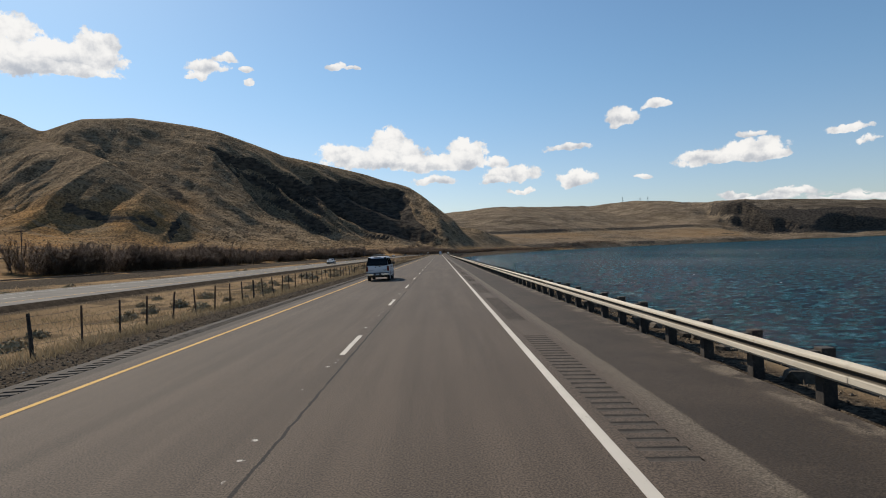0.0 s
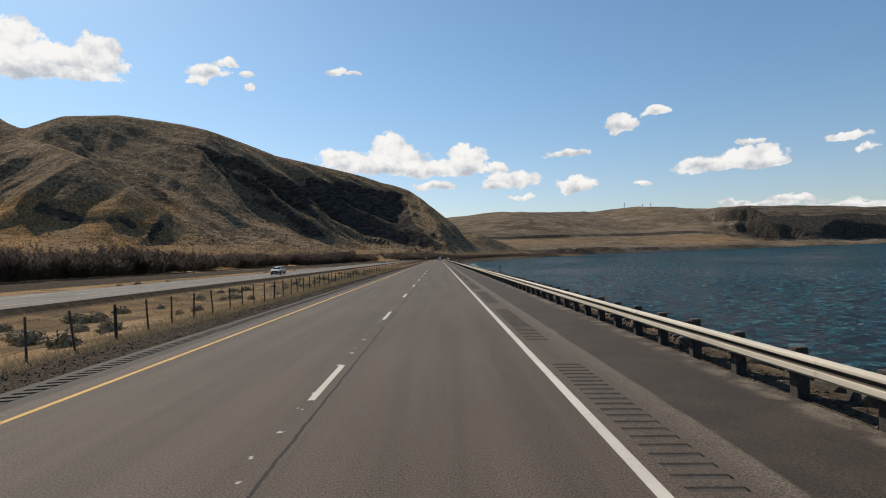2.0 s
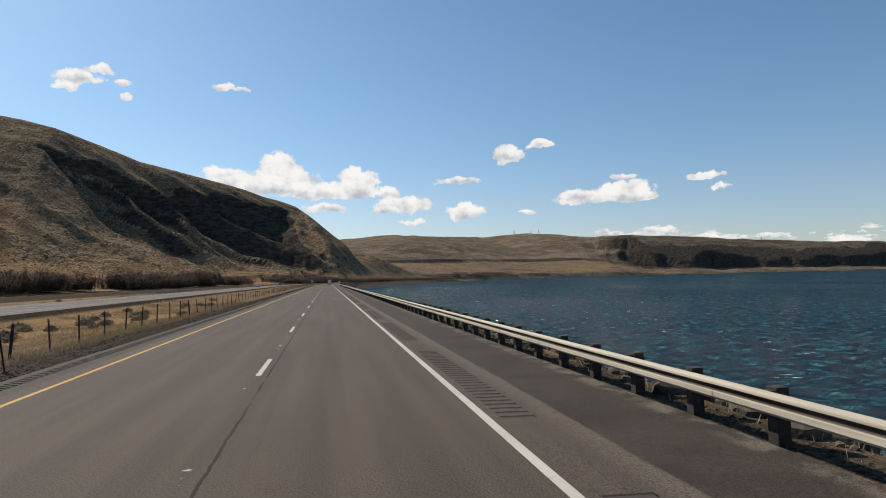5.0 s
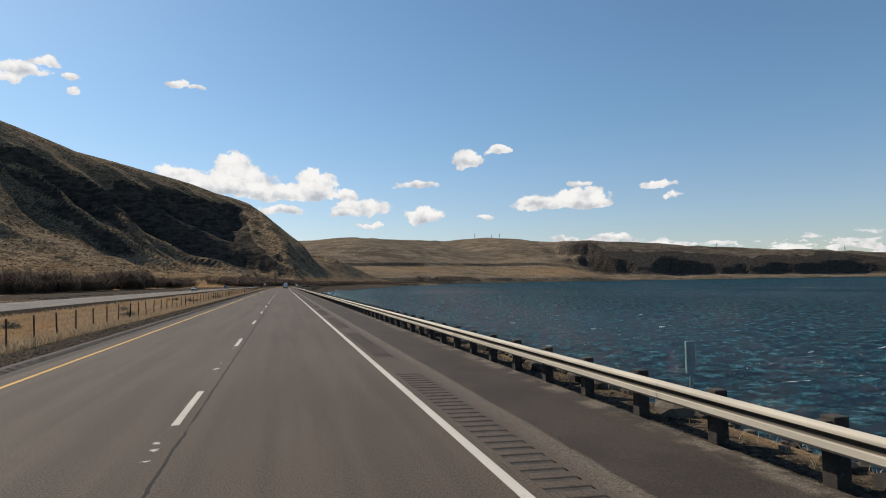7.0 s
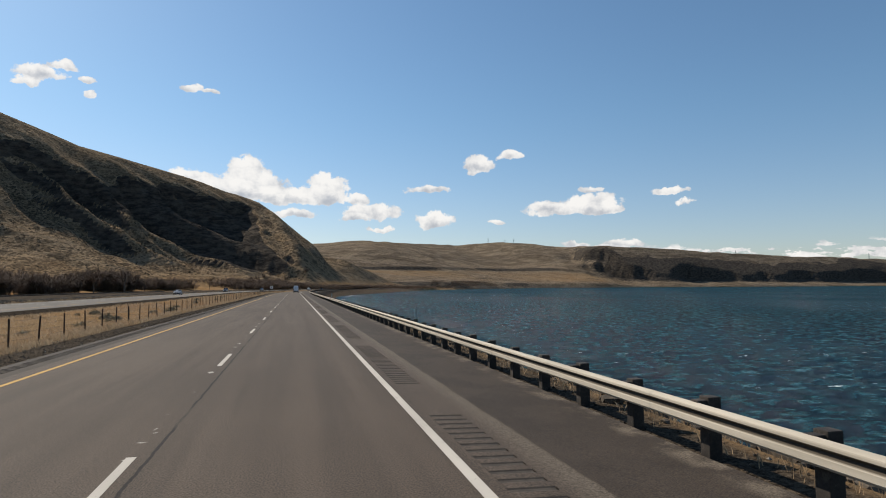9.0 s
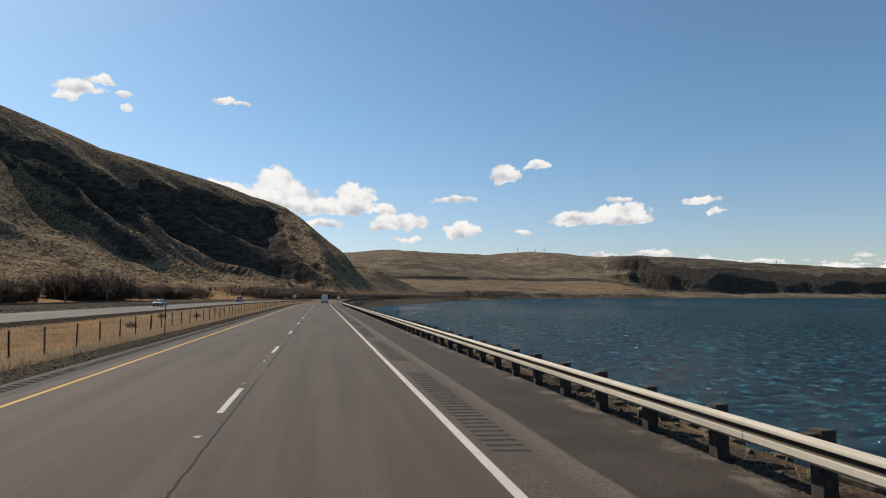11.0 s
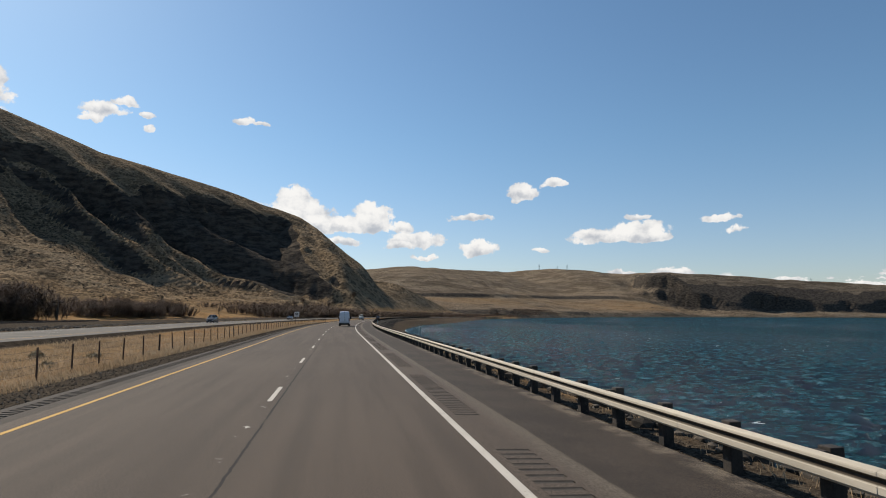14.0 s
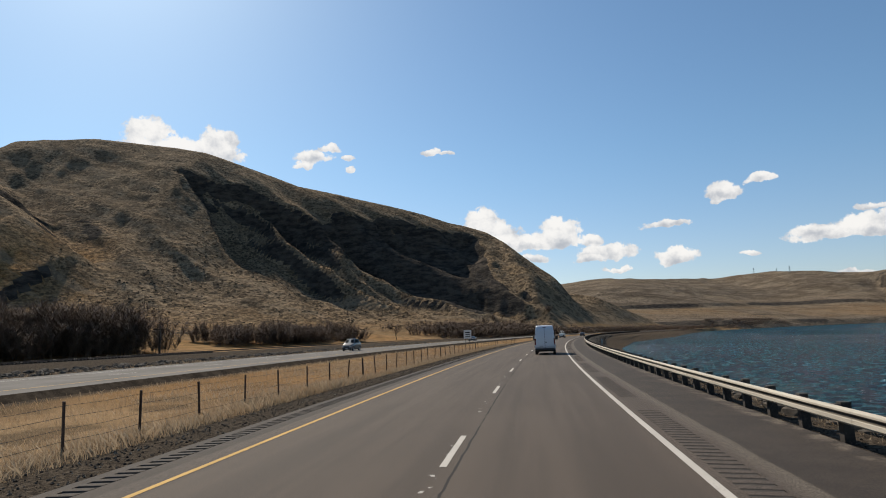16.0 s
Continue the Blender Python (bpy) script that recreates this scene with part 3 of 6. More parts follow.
def rim_field(x, y):
    """The main hill's rim: distance down its slope, rim height, way along, and which side."""
    c = x
    for _ in range(3):
        drop = np.interp(c, RIM[:, 0], RIM[:, 1]) - y
        c = x - 0.25 * np.clip(drop, 0, 450)
    drop = np.interp(c, RIM[:, 0], RIM[:, 1]) - y
    return np.abs(drop) * 0.97, np.interp(c, RIM[:, 0], RIM[:, 2]), np.interp(c, RIM[:, 0], RIM_RUN), np.where(drop > 0, -1.0, 1.0)


SHORE_Y = [-600, 440, 549, 630, 730, 854, 986, 1310, 1800, 2350, 2660, 2690, 2700]
SHORE_X = [13.4, 13.5, 20, 28, 47, 93, 131, 236, 507, 900, 1500, 2600, 5000]
WATER_Z = -4.0


def corridor(s):
    """Ground level across the highway, from the railway to the river bank."""
    return np.interp(s, [-110, -85, -72, -64, -61, -57, -50, -44, -38, -36.5, -23.6, -22.4, -20.5, -15, -10.5, -9.3, -7.72, -7.3, 5.3, 5.9, 6.6, 8, 13.5],
                     [2.4, 1.2, 0.5, 0.1, 0.45, 0.45, -0.35, -0.6, -0.3, -0.2, -0.2, -0.25, -0.55, -0.62, -0.2, -0.14, -0.1, -0.32, -0.4, -0.2, -0.22, -0.7, -4.6])


def land(x, y):
    """Height of the ground, and how golden, rocky and far it is."""
    s = x - road_x(y)
    bank = np.interp(y, SHORE_Y, SHORE_X) - x
    bank_y = y - np.interp(x, SHORE_X, SHORE_Y)
    inland = np.where(y < 440, bank, np.sign(bank) * np.minimum(np.abs(bank), np.abs(bank_y)))
    z = np.where(s > -108, corridor(s), 2.2)
    z = np.where((s > 5.5) & (inland > 0) & (y > 440), np.maximum(z, np.minimum(-1.3, -4.2 + inland * 0.3)), z)
    # fan of dry grass that rises to the hill
    g = np.clip(-s - 95, 0, None)
    fan = np.where(s < -95, 0.02 * g + 0.085 * np.clip(g - 110, 0, 420), 0)
    fan = fan + np.clip((y - 640) / 400, 0, 1) * np.clip(-s - 60, 0, 120) * 0.12
    fan = fan + (fbm(x, y, 90, 4, 3) * 7 + vnoise(x, y, 22, 5) * 1.2) * np.clip(g / 120, 0, 1)
    base = z + fan
    # main escarpment
    wx, wy = x + fbm(x, y, 160, 3, 11) * 10, y + fbm(x, y, 160, 3, 21) * 8
    d, zc, along, side = rim_field(wx, wy)
    w = np.where(side > 0, np.interp(along, [1100, 1480], [700, 190]), np.interp(along, [860, 1010, 1120, 1220, 1330, 1440, 1500, 1560, 1640, 1800], [405, 395, 385, 370, 330, 300, 280, 250, 230, 160]))
    u = d / np.maximum(w, 60) + fbm(along, d * 0.35, 60, 4, 31) * 0.03 * np.clip(d / 60, 0, 1)
    u = np.clip(u, 0, 1)
    smooth = np.interp(u, SLOPE_U, SLOPE_F)
    # gullies run down towards the right and the river
    wig = fbm(x, y, 110, 3, 5) * 22
    across, downhill = 0.47 * x + 0.88 * y + wig, 0.88 * x - 0.47 * y
    rib = 1 - 2 * np.abs(fbm(across, downhill * 0.16, 58, 3, 51))
    rib_s = 1 - 2 * np.abs(fbm(across, downhill * 0.1, 21, 2, 55))
    rib_f = 1 - 2 * np.abs(fbm(across + wig * 0.3, downhill * 0.1, 9, 2, 56))
    # basalt cliff under the rim, deepening towards the nose
    rag = fbm(along + fbm(x, y, 50, 3, 46) * 30, d * 0.3, 52, 4, 44)
    jag = 1 - 2 * np.abs(fbm(across, downhill * 0.1, 44, 3, 53))
    ut = np.interp(along, [1000, 1220, 1340, 1420, 1470], [0.23, 0.2, 0.18, 0.15, 0.15]) + rag * 0.05 + (jag - 0.75) * 0.1
    ub = np.interp(along, [1000, 1150, 1220, 1337, 1415, 1470], [0.28, 0.29, 0.32, 0.48, 0.72, 0.76]) + fbm(along, d * 0.1, 34, 3, 48) * 0.04 + (jag - 0.75) * np.interp(along, [1250, 1350], [0.14, 0.07])
    ub = np.maximum(ub + (rib - 0.8) * 0.16 + (rib_s - 0.8) * 0.06, ut + 0.05)
    fb = np.interp(along, [1000, 1150, 1220, 1337, 1415, 1470], [0.66, 0.63, 0.58, 0.36, 0.13, 0.11])
    fb = np.minimum(fb, np.interp(ub, SLOPE_U, SLOPE_F) - 0.04)
    ft = np.interp(ut, SLOPE_U, SLOPE_F)
    cq = np.clip((u - ut) / (ub - ut), 0, 1)
    wall = np.interp(cq, [0, 0.05, 0.12, 0.2, 0.3, 1], [0, 0.2, 0.24, 0.42, 0.48, 1])
    cliff = np.where(u < ut, smooth, ft + (fb - ft) * wall)
    foot = np.clip((u - ub) / (1 - ub), 0, 1)
    cliff = np.where(u > ub, fb * (1 - foot) ** 1.25, cliff)
    crag = np.clip((fbm(across, downhill * 0.12, 64, 2, 57) + np.interp(along, [1010, 1120, 1230, 1345], [-0.1, 0.0, 0.1, 0.55])) / 0.1, 0, 1)
    k = np.clip((along - 1020) / 60, 0, 1) * crag * np.clip((1462 - along + rag * 50) / 26, 0, 1) * np.where(side > 0, 0, 1)
    hill = zc * (smooth + k * (cliff - smooth))
    env = np.clip(u * 5, 0, 1) * np.clip((1 - u) * 2.5, 0, 1) * np.clip(zc / 100, 0, 1)
    hill = hill + ((rib - 0.82) * 13 + (rib_s - 0.8) * 6 + (rib_f - 0.8) * 2) * env * np.interp(along, [1180, 1340], [0.6, 1])
    hill = hill + fbm(x, y, 34, 4, 61) * 1.6 * np.clip(zc / 150, 0, 1) * np.clip(u * 3, 0, 1) * (u < 1)
    # near spur
    d2, zc2, al2, sd2 = crest_field(wx * 0.6 + x * 0.4, wy * 0.6 + y * 0.4, SPUR_CREST)
    u2 = np.clip(d2 / np.maximum(80 + 1.35 * zc2, 50) + fbm(al2, d2 * 0.4, 55, 4, 71) * 0.08 * np.clip(d2 / 50, 0, 1), 0, 1)
    spur = zc2 * np.interp(u2, [0, 0.1, 0.28, 0.36, 0.6, 1], [1, 0.9, 0.67, 0.52, 0.26, 0])
    rib2 = 1 - 2 * np.abs(fbm(al2 + fbm(x, y, 60, 3, 6) * 30, d2 * 0.15, 40, 3, 81))
    spur = spur + (rib2 - 0.7) * 6 * np.clip(u2 * (1 - u2) * 4, 0, 1)
    # low apron of the nose, behind the bend of the road
    apron = (70 - 0.25 * np.clip(x, 0, None) + 0.1 * np.clip(x, -300, 0) - 0.06 * np.clip(y - 1330, 0, None) + (rib - 0.8) * 3 + fbm(x, y, 45, 3, 64) * 3) * np.clip((y - 1090) / 170, 0, 1)
    high = np.where((s < -30), smax(smax(hill, spur, 4), apron, 10) - 2.5, -5)
    edge = np.clip((-s - np.interp(y, [800, 950], [62, 40])) / np.interp(y, [800, 950], [70, 90]), 0, 1)
    out = base + (smax(base, high, 8) - 2.0 - base) * edge * edge * (3 - 2 * edge)
    # far bank: benches, rolling slopes, and a line of cliffs
    t = np.minimum(np.maximum(inland, 0), np.clip(y - 1500, 0, None) + np.clip(x - 350, 0, None) * 2.5) * np.clip((y - 1350) / 120, 0, 1)
    top = np.interp(x, [-3000, 0, 300, 800, 1200, 1564, 2000, 2700, 4500], [225, 218, 238, 268, 272, 200, 192, 158, 110])
    top = top + fbm(x, y, 800, 2, 91) * 16
    reach = np.interp(x, [-500, 300, 1000, 1400, 1560, 5000], [2000, 2000, 1800, 900, 300, 280])
    kc = np.clip((x - 1330) / 200, 0, 1)
    q = t / reach + (fbm(x, y, 420, 4, 95) * 0.05 + fbm(x, y, 90, 3, 96) * 0.012) * np.clip(t / 80, 0, 1) * (1 - kc)
    q = q + fbm(x, y, 260, 5, 95) * 0.5 * kc * np.clip(t / 120, 0, 1)
    soft = np.interp(q, [0, 0.008, 0.016, 0.05, 0.25, 0.29, 0.3, 0.315, 0.36, 0.5, 0.6, 0.85, 1], [0, 0.015, 0.05, 0.065, 0.23, 0.26, 0.275, 0.32, 0.37, 0.55, 0.7, 0.96, 1])
    hard = np.interp(q, [0, 0.1, 0.3, 0.42, 0.45, 0.56, 0.6, 0.88, 1], [0, 0.05, 0.12, 0.26, 0.54, 0.62, 0.9, 0.98, 1])
    farz = top * (soft * (1 - kc) + hard * kc)
    # shallow draws run down the far slopes
    draw = 1 - 2 * np.abs(fbm(x + fbm(x, y, 300, 2, 97) * 120, y * 0.25, 210, 3, 98))
    farz = farz + ((draw - 0.8) * 16 + fbm(x, y, 120, 4, 99) * 5) * np.clip((q - 0.3) * 5, 0, 1) * np.clip(1.4 - q, 0, 1)
    out = np.where(t > 0, smax(out, farz - 1, 4), out)
    out = np.where(inland < 0, np.maximum(-9, -4.15 + inland * 0.35), np.minimum(out, np.where(s > 6.5, -4.15 + inland * 0.6, 1e9)))
    mid = np.clip((-s - 70) / 60, 0, 1)
    gold = np.where(s < -70, np.clip(np.interp(x, [-370, -290], [1, 0]) * (2.6 - out / 46) + np.interp(x, [-370, -290], [0, 1]) * (1.4 - out / 26), 0, 1) * np.clip(1.2 - np.clip(y - np.where(x < -250, 850, 640), 0, None) / 300, 0.12, 1), 0.75)
    gold = np.where((s > -9.3) | (s < -36), gold * 0.9, 1.0)
    gold = gold * (0.75 + 0.5 * fbm(x, y, 60, 3, 8)) * np.where(s > -50, np.interp(y, [140, 300], [0.35, 1]), 1)
    gold = np.where(t > 0, np.clip(0.03 + fbm(x, y, 420, 4, 77) * 0.5 + (0.4 + fbm(x, y, 260, 4, 78) * 0.6) * np.clip((q - 0.04) / 0.05, 0, 1) * np.clip((0.29 - q) / 0.02, 0, 1) * (1 - kc), 0, 0.85), gold)
    gravel = np.where((s > -10.2) & (s < 6.6), 1.0, 0.0) + np.where((s > -23.9) & (s < -22.7), 0.9, 0) + np.where((s < -51) & (s > -62.5), 1.0, 0) + np.where((s > -38.5) & (s < -36), 0.8, 0)
    gravel = np.where(s > 6.6, np.where(y > 440, 0.92, np.clip(0.35 + fbm(x, y, 3, 2, 4) * 1.6, 0, 1)) * (t <= 0), gravel)
    gravel = np.where((s < -38) & (s > -62.5), np.maximum(gravel, np.clip((y - 270) / 60, 0, 0.95)), gravel)
    gravel = gravel * (y < 1250)
    patch = np.interp(along, [900, 1080, 1240, 1340], [-0.5, -0.05, 0.25, 0.9]) + fbm(across, downhill * 0.2, 60, 3, 49) * 1.4
    # rock mask down to the cliff foot, darkening its shadowed face as well
    bandk = np.clip((u - ut) / 0.07 + 0.4, 0, 1) * np.clip((ub - u) / 0.09 + 0.45, 0, 1) * np.clip(k * 3, 0, 1) * np.clip(0.5 + patch, 0, 1) * (hill > base)
    bandk = bandk * np.clip(1.2 + (0.75 - rib) * 0.8 + (0.75 - rib_s) * 0.6, 0.3, 1)
    ledge = np.clip(1 - np.abs(u - 0.3 - fbm(along, d, 140, 2, 50) * 0.35) / 0.035, 0, 1) * (vnoise(along, d, 75, 52) > 0.12) * (along < 1230) * (along > 820) * (side < 0)
    bandk = np.maximum(bandk, ledge * 0.36 + np.clip(jag - 0.93, 0, 0.07) * 2.6 * (u > 0.12) * (u < 0.6) * (along < 1240) * (along > 760) * (side < 0))
    band2 = np.clip(1 - np.abs(u2 - 0.33) / 0.08, 0, 1) * (spur > base) * np.clip(vnoise(al2, d2 * 0.3, 50, 43) * 5 - 0.3, 0, 1)
    rockz = np.maximum(bandk, band2 * 0.65)
    # far cliffs: basalt, with the shade of their backlit faces put in
    rockz = np.maximum(rockz, kc * np.clip(1.8 - np.abs(q - 0.55) / 0.2, 0, 1) * (t > 0))
    bluff = np.maximum(np.clip(1.6 - np.abs(q - 0.018) / 0.014, 0, 1), np.clip(1.3 - np.abs(q - 0.308) / 0.016, 0, 1)) * np.clip(fbm(x, y, 400, 3, 92) * 5 + 0.6, 0, 1)
    bluff = np.maximum(bluff, np.clip(1.3 - np.abs(q - 0.13 - fbm(x, y, 500, 2, 93) * 0.08) / 0.012, 0, 1) * np.clip(fbm(x, y, 300, 3, 94) * 6, 0, 1))
    rockz = np.maximum(rockz, bluff * (t > 0) * (1 - kc))
    return out, gold, np.clip(gravel, 0, 1), rockz, np.maximum(mid, 2.0 * (t > 0))


def spaced(*runs):
    """Even steps through runs of (start, end, step)."""
    return np.concatenate([np.arange(a, b, st) for a, b, st in runs] + [[runs[-1][1]]])


SS = spaced((-3600, -1200, 80), (-1200, -760, 6), (-760, -130, 3), (-130, -66, 2), (-66, -34, 0.8), (-34, -9.6, 0.7), (-9.6, -7.2, 0.4), (-7.2, 5, 3.05), (5, 16, 0.4), (16, 120, 4), (120, 700, 14), (700, 3800, 22))
YY = spaced((-400, -20, 20), (-20, 560, 1.7), (560, 660, 4), (660, 1290, 3), (1290, 1500, 6), (1500, 2500, 14), (2500, 3100, 9), (3100, 4500, 28))


def build_ground():
    gy, gs = np.meshgrid(YY, SS, indexing="ij")
    gx = gs + road_x(gy)
    z, gold, gravel, rock, far = land(gx, gy)
    # steep ground is bare rock
    dzx = np.gradient(z, axis=1) / np.maximum(np.gradient(gs, axis=1), 0.1)
    dzy = np.gradient(z, axis=0) / np.maximum(np.gradient(gy, axis=0), 0.1)
    steep = np.hypot(dzx, dzy)
    rock = np.clip(np.maximum(rock, np.clip((steep - 1.3) / 0.5, 0, 0.8)) * np.minimum(far, 1), 0, 1)
    co = np.stack([gx, gy, z], -1).reshape(-1, 3)
    ny, nx = gx.shape
    i = (np.arange(ny - 1)[:, None] * nx + np.arange(nx - 1)[None]).ravel()
    quads = np.stack([i, i + 1, i + nx + 1, i + nx], 1)
    me = bpy.data.meshes.new("ground")
    me.vertices.add(len(co))
    me.vertices.foreach_set("co", co.ravel())
    me.loops.add(quads.size)
    me.loops.foreach_set("vertex_index", quads.ravel())
    me.polygons.add(len(quads))
    me.polygons.foreach_set("loop_start", np.arange(0, quads.size, 4))
    me.update(calc_edges=True)
    me.shade_smooth()
    for name, a in (("gold", gold), ("gravel", gravel), ("rock", rock), ("far", far)):
        at = me.attributes.new(name, "FLOAT", "POINT")
        at.data.foreach_set("value", np.asarray(a, np.float32).ravel())
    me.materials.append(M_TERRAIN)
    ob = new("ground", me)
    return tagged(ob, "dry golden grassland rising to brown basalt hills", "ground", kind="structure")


build_ground()


def level(x, y):
    return float(land(np.array([float(x)]), np.array([float(y)]))[0][0])


# river: wind waves in relief near the road, flat farther out
def waves(x, y):
    r = np.random.RandomState(3)
    h = np.zeros_like(x)
    for lam in (4.4, 3.5, 2.9, 2.4, 2.1, 1.8, 1.55):
        for _ in range(2):
            a = r.normal(0.35, 0.45)
            ph = (x * math.sin(a) + y * math.cos(a)) * math.tau / lam + r.uniform(0, 6.28) + 1.4 * fbm(x, y, 26, 2, int(lam * 10))
            env = 0.55 + 0.9 * np.clip(vnoise(x, y, 7 * lam, int(lam * 7)) + 0.5, 0, 1)
            h += 0.0115 * lam * env * (np.exp(np.sin(ph)) / 1.27 - 1)
    return h


def water_sheet(xs, ys, rough):
    gy, gx = np.meshgrid(ys, xs, indexing="ij")
    far = np.clip((np.minimum(gx - 14, 200) / 14), 0, 1)
    gz = WATER_Z + (waves(gx, gy) * far * np.clip((rough - gx) / 100, 0, 1) if rough else 0 * gx)
    co = np.stack([gx, gy, gz], -1).reshape(-1, 3)
    ny, nx = gx.shape
    i = (np.arange(ny - 1)[:, None] * nx + np.arange(nx - 1)[None]).ravel()
    return co, np.stack([i, i + 1, i + nx + 1, i + nx], 1)


parts = [water_sheet(spaced((8, 70, 0.62), (70, 130, 1.1)), np.append(np.arange(-30, 660, 0.72), 660.0), 128),
         water_sheet(np.array([130.0, 300, 1200, 5200]), np.array([-600.0, -30, 660, 1500, 2900]), 0),
         water_sheet(np.array([4.0, 8, 130]), np.array([-600.0, -30]), 0),
         water_sheet(np.array([4.0, 60, 130]), np.array([660.0, 1500, 2900]), 0)]
verts, quads, n = [], [], 0
for co, q in parts:
    verts.append(co)
    quads.append(q + n)
    n += len(co)
me = bpy.data.meshes.new("water")
co, q = np.concatenate(verts), np.concatenate(quads)
me.vertices.add(len(co))
me.vertices.foreach_set("co", co.ravel())
me.loops.add(q.size)
me.loops.foreach_set("vertex_index", q.ravel())
me.polygons.add(len(q))
me.polygons.foreach_set("loop_start", np.arange(0, q.size, 4))
me.update(calc_edges=True)
me.shade_smooth()
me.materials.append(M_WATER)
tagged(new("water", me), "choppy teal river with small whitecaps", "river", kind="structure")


# ---- highway ----
def strip(name, s0, s1, y0, y1, z0, z1, mat, parent=None, step=2.0, cuts=1, smooth=False):
    """A ribbon of pavement along the road between two sideways places."""
    ys = np.append(np.arange(y0, y1 - 0.01, step), y1)
    ss = np.linspace(s0, s1, cuts + 1)
    zs = np.linspace(z0, z1, cuts + 1) if z1 is not None else [z0(v) for v in ss]
    verts, lat = [], []
    for y in ys:
        c = float(road_x(y))
        for s, z in zip(ss, zs):
            verts.append((s + c, y, z))
            lat.append(s)
    n = cuts + 1
    faces = [(j * n + k, j * n + k + 1, (j + 1) * n + k + 1, (j + 1) * n + k) for j in range(len(ys) - 1) for k in range(cuts)]
    ob = from_lists(name, verts, faces, mat, parent, smooth)
    at = ob.data.attributes.new("lateral", "FLOAT", "POINT")
    at.data.foreach_set("value", lat)
    return ob


ROAD_Y0, ROAD_Y1 = -60.0, 1150.0
LEFT_LINE, LANE_LINE, RIGHT_LINE = -6.01, -1.78, 2.13


def road_z(s):
    return float(np.interp(s, [-7.7, -6, 2.13, 5.4], [-0.05, 0, 0, -0.1]))


road = tagged(new("road"), "grey-brown asphalt highway with two lanes and paved shoulders", "road", kind="structure")
for nm, a, b, cuts in (("shoulder_left", -7.7, -7.42, 1), ("lanes", -6.98, -6.0, 2), ("lanes", -6.0, 2.13, 6), ("lanes", 2.13, 2.38, 1), ("shoulder_right", 2.93, 5.4, 6)):
    strip(nm, a, b, ROAD_Y0, ROAD_Y1, road_z, None, M_ASPHALT, road, 4.0, cuts)
    strip(nm, a, b, ROAD_Y0, ROAD_Y1, road_z, None, M_ASPHALT, road, 4.0, cuts).location.z = -0.12
# edges of the pavement stand a little over the gravel
for nm, s in (("pavement_edge", -7.7), ("pavement_edge", 5.4)):
    ys = np.arange(ROAD_Y0, ROAD_Y1, 2.0)
    vs, fs = [], []
    for j, y in enumerate(ys):
        e = s + float(road_x(y)) + float(vnoise(y, 0, 1.3, 3)) * 0.06
        vs += [(e, y, road_z(s)), (e + math.copysign(0.12, s), y, road_z(s) - 0.2)]
        if j:
            fs.append((2 * j - 2, 2 * j - 1, 2 * j + 1, 2 * j))
    from_lists(nm, vs, fs, M_GROOVE, road)


def rumble(s0, s1, skip):
    """Milled grooves in the shoulder, in runs with plain gaps."""
    verts, faces, mats, lat = [], [], [], []

    def row(y, dz, s0=s0, s1=s1):
        c = float(road_x(y))
        for s in (s0, s1):
            verts.append((s + c, y, road_z(s) + dz))
            lat.append(s)
        return len(verts) - 2

    deep = 0.5 if skip else 1.0
    last = row(ROAD_Y0, 0)
    y = ROAD_Y0
    while y < 660:
        gap = skip and ((y - 4.64) % 12.33) > 9.3
        if gap:
            y += 0.8
            now = row(y, 0)
            faces.append((last, last + 1, now + 1, now))
            mats.append(0)
            last = now
            continue
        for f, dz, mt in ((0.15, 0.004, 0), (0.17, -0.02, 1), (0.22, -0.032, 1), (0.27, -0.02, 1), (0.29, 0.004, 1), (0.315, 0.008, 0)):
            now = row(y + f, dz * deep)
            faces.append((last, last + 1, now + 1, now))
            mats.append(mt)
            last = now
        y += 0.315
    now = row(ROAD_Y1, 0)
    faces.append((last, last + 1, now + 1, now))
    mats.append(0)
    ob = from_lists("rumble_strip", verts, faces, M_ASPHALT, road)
    # groove faces get their shade by colour, paler in the strip with gaps
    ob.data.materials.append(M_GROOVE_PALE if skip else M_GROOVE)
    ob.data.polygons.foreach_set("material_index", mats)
    at = ob.data.attributes.new("lateral", "FLOAT", "POINT")
    at.data.foreach_set("value", lat)
    return tagged(ob, kind="stuff")


rumble(-7.42, -6.98, False)
rumble(2.38, 2.93, True)
strip("edge_line", RIGHT_LINE - 0.07, RIGHT_LINE + 0.07, ROAD_Y0, ROAD_Y1, 0.005, 0.005, M_WHITE, road)["label"] = "solid white edge line"
strip("edge_line", LEFT_LINE - 0.06, LEFT_LINE + 0.06, ROAD_Y0, ROAD_Y1, 0.005, 0.005, M_YELLOW, road)["label"] = "solid yellow edge line"
for i in range(-4, 72):
    y = 12.17 + 12.19 * i
    strip("lane_dash", LANE_LINE - 0.06, LANE_LINE + 0.06, y, y + 3.05, 0.005, 0.005, M_WHITE, road, 1.6)

opp = tagged(new("road"), "pale worn pavement of the opposite carriageway", "road", kind="structure")
strip("carriageway", -36.6, -23.8, ROAD_Y0, ROAD_Y1, 0.12, 0.12, M_OPP, opp, 6.0, 4)
strip("carriageway_edge", -23.8, -23.0, ROAD_Y0, ROAD_Y1, 0.12, -0.36, M_SHOULDER, opp, 6.0, 2)
strip("edge_line", -34.2, -34.05, ROAD_Y0, ROAD_Y1, 0.126, 0.126, M_WHITE, opp, 6.0)
strip("edge_line", -26.3, -26.15, ROAD_Y0, ROAD_Y1, 0.126, 0.126, M_YELLOW, opp, 6.0)
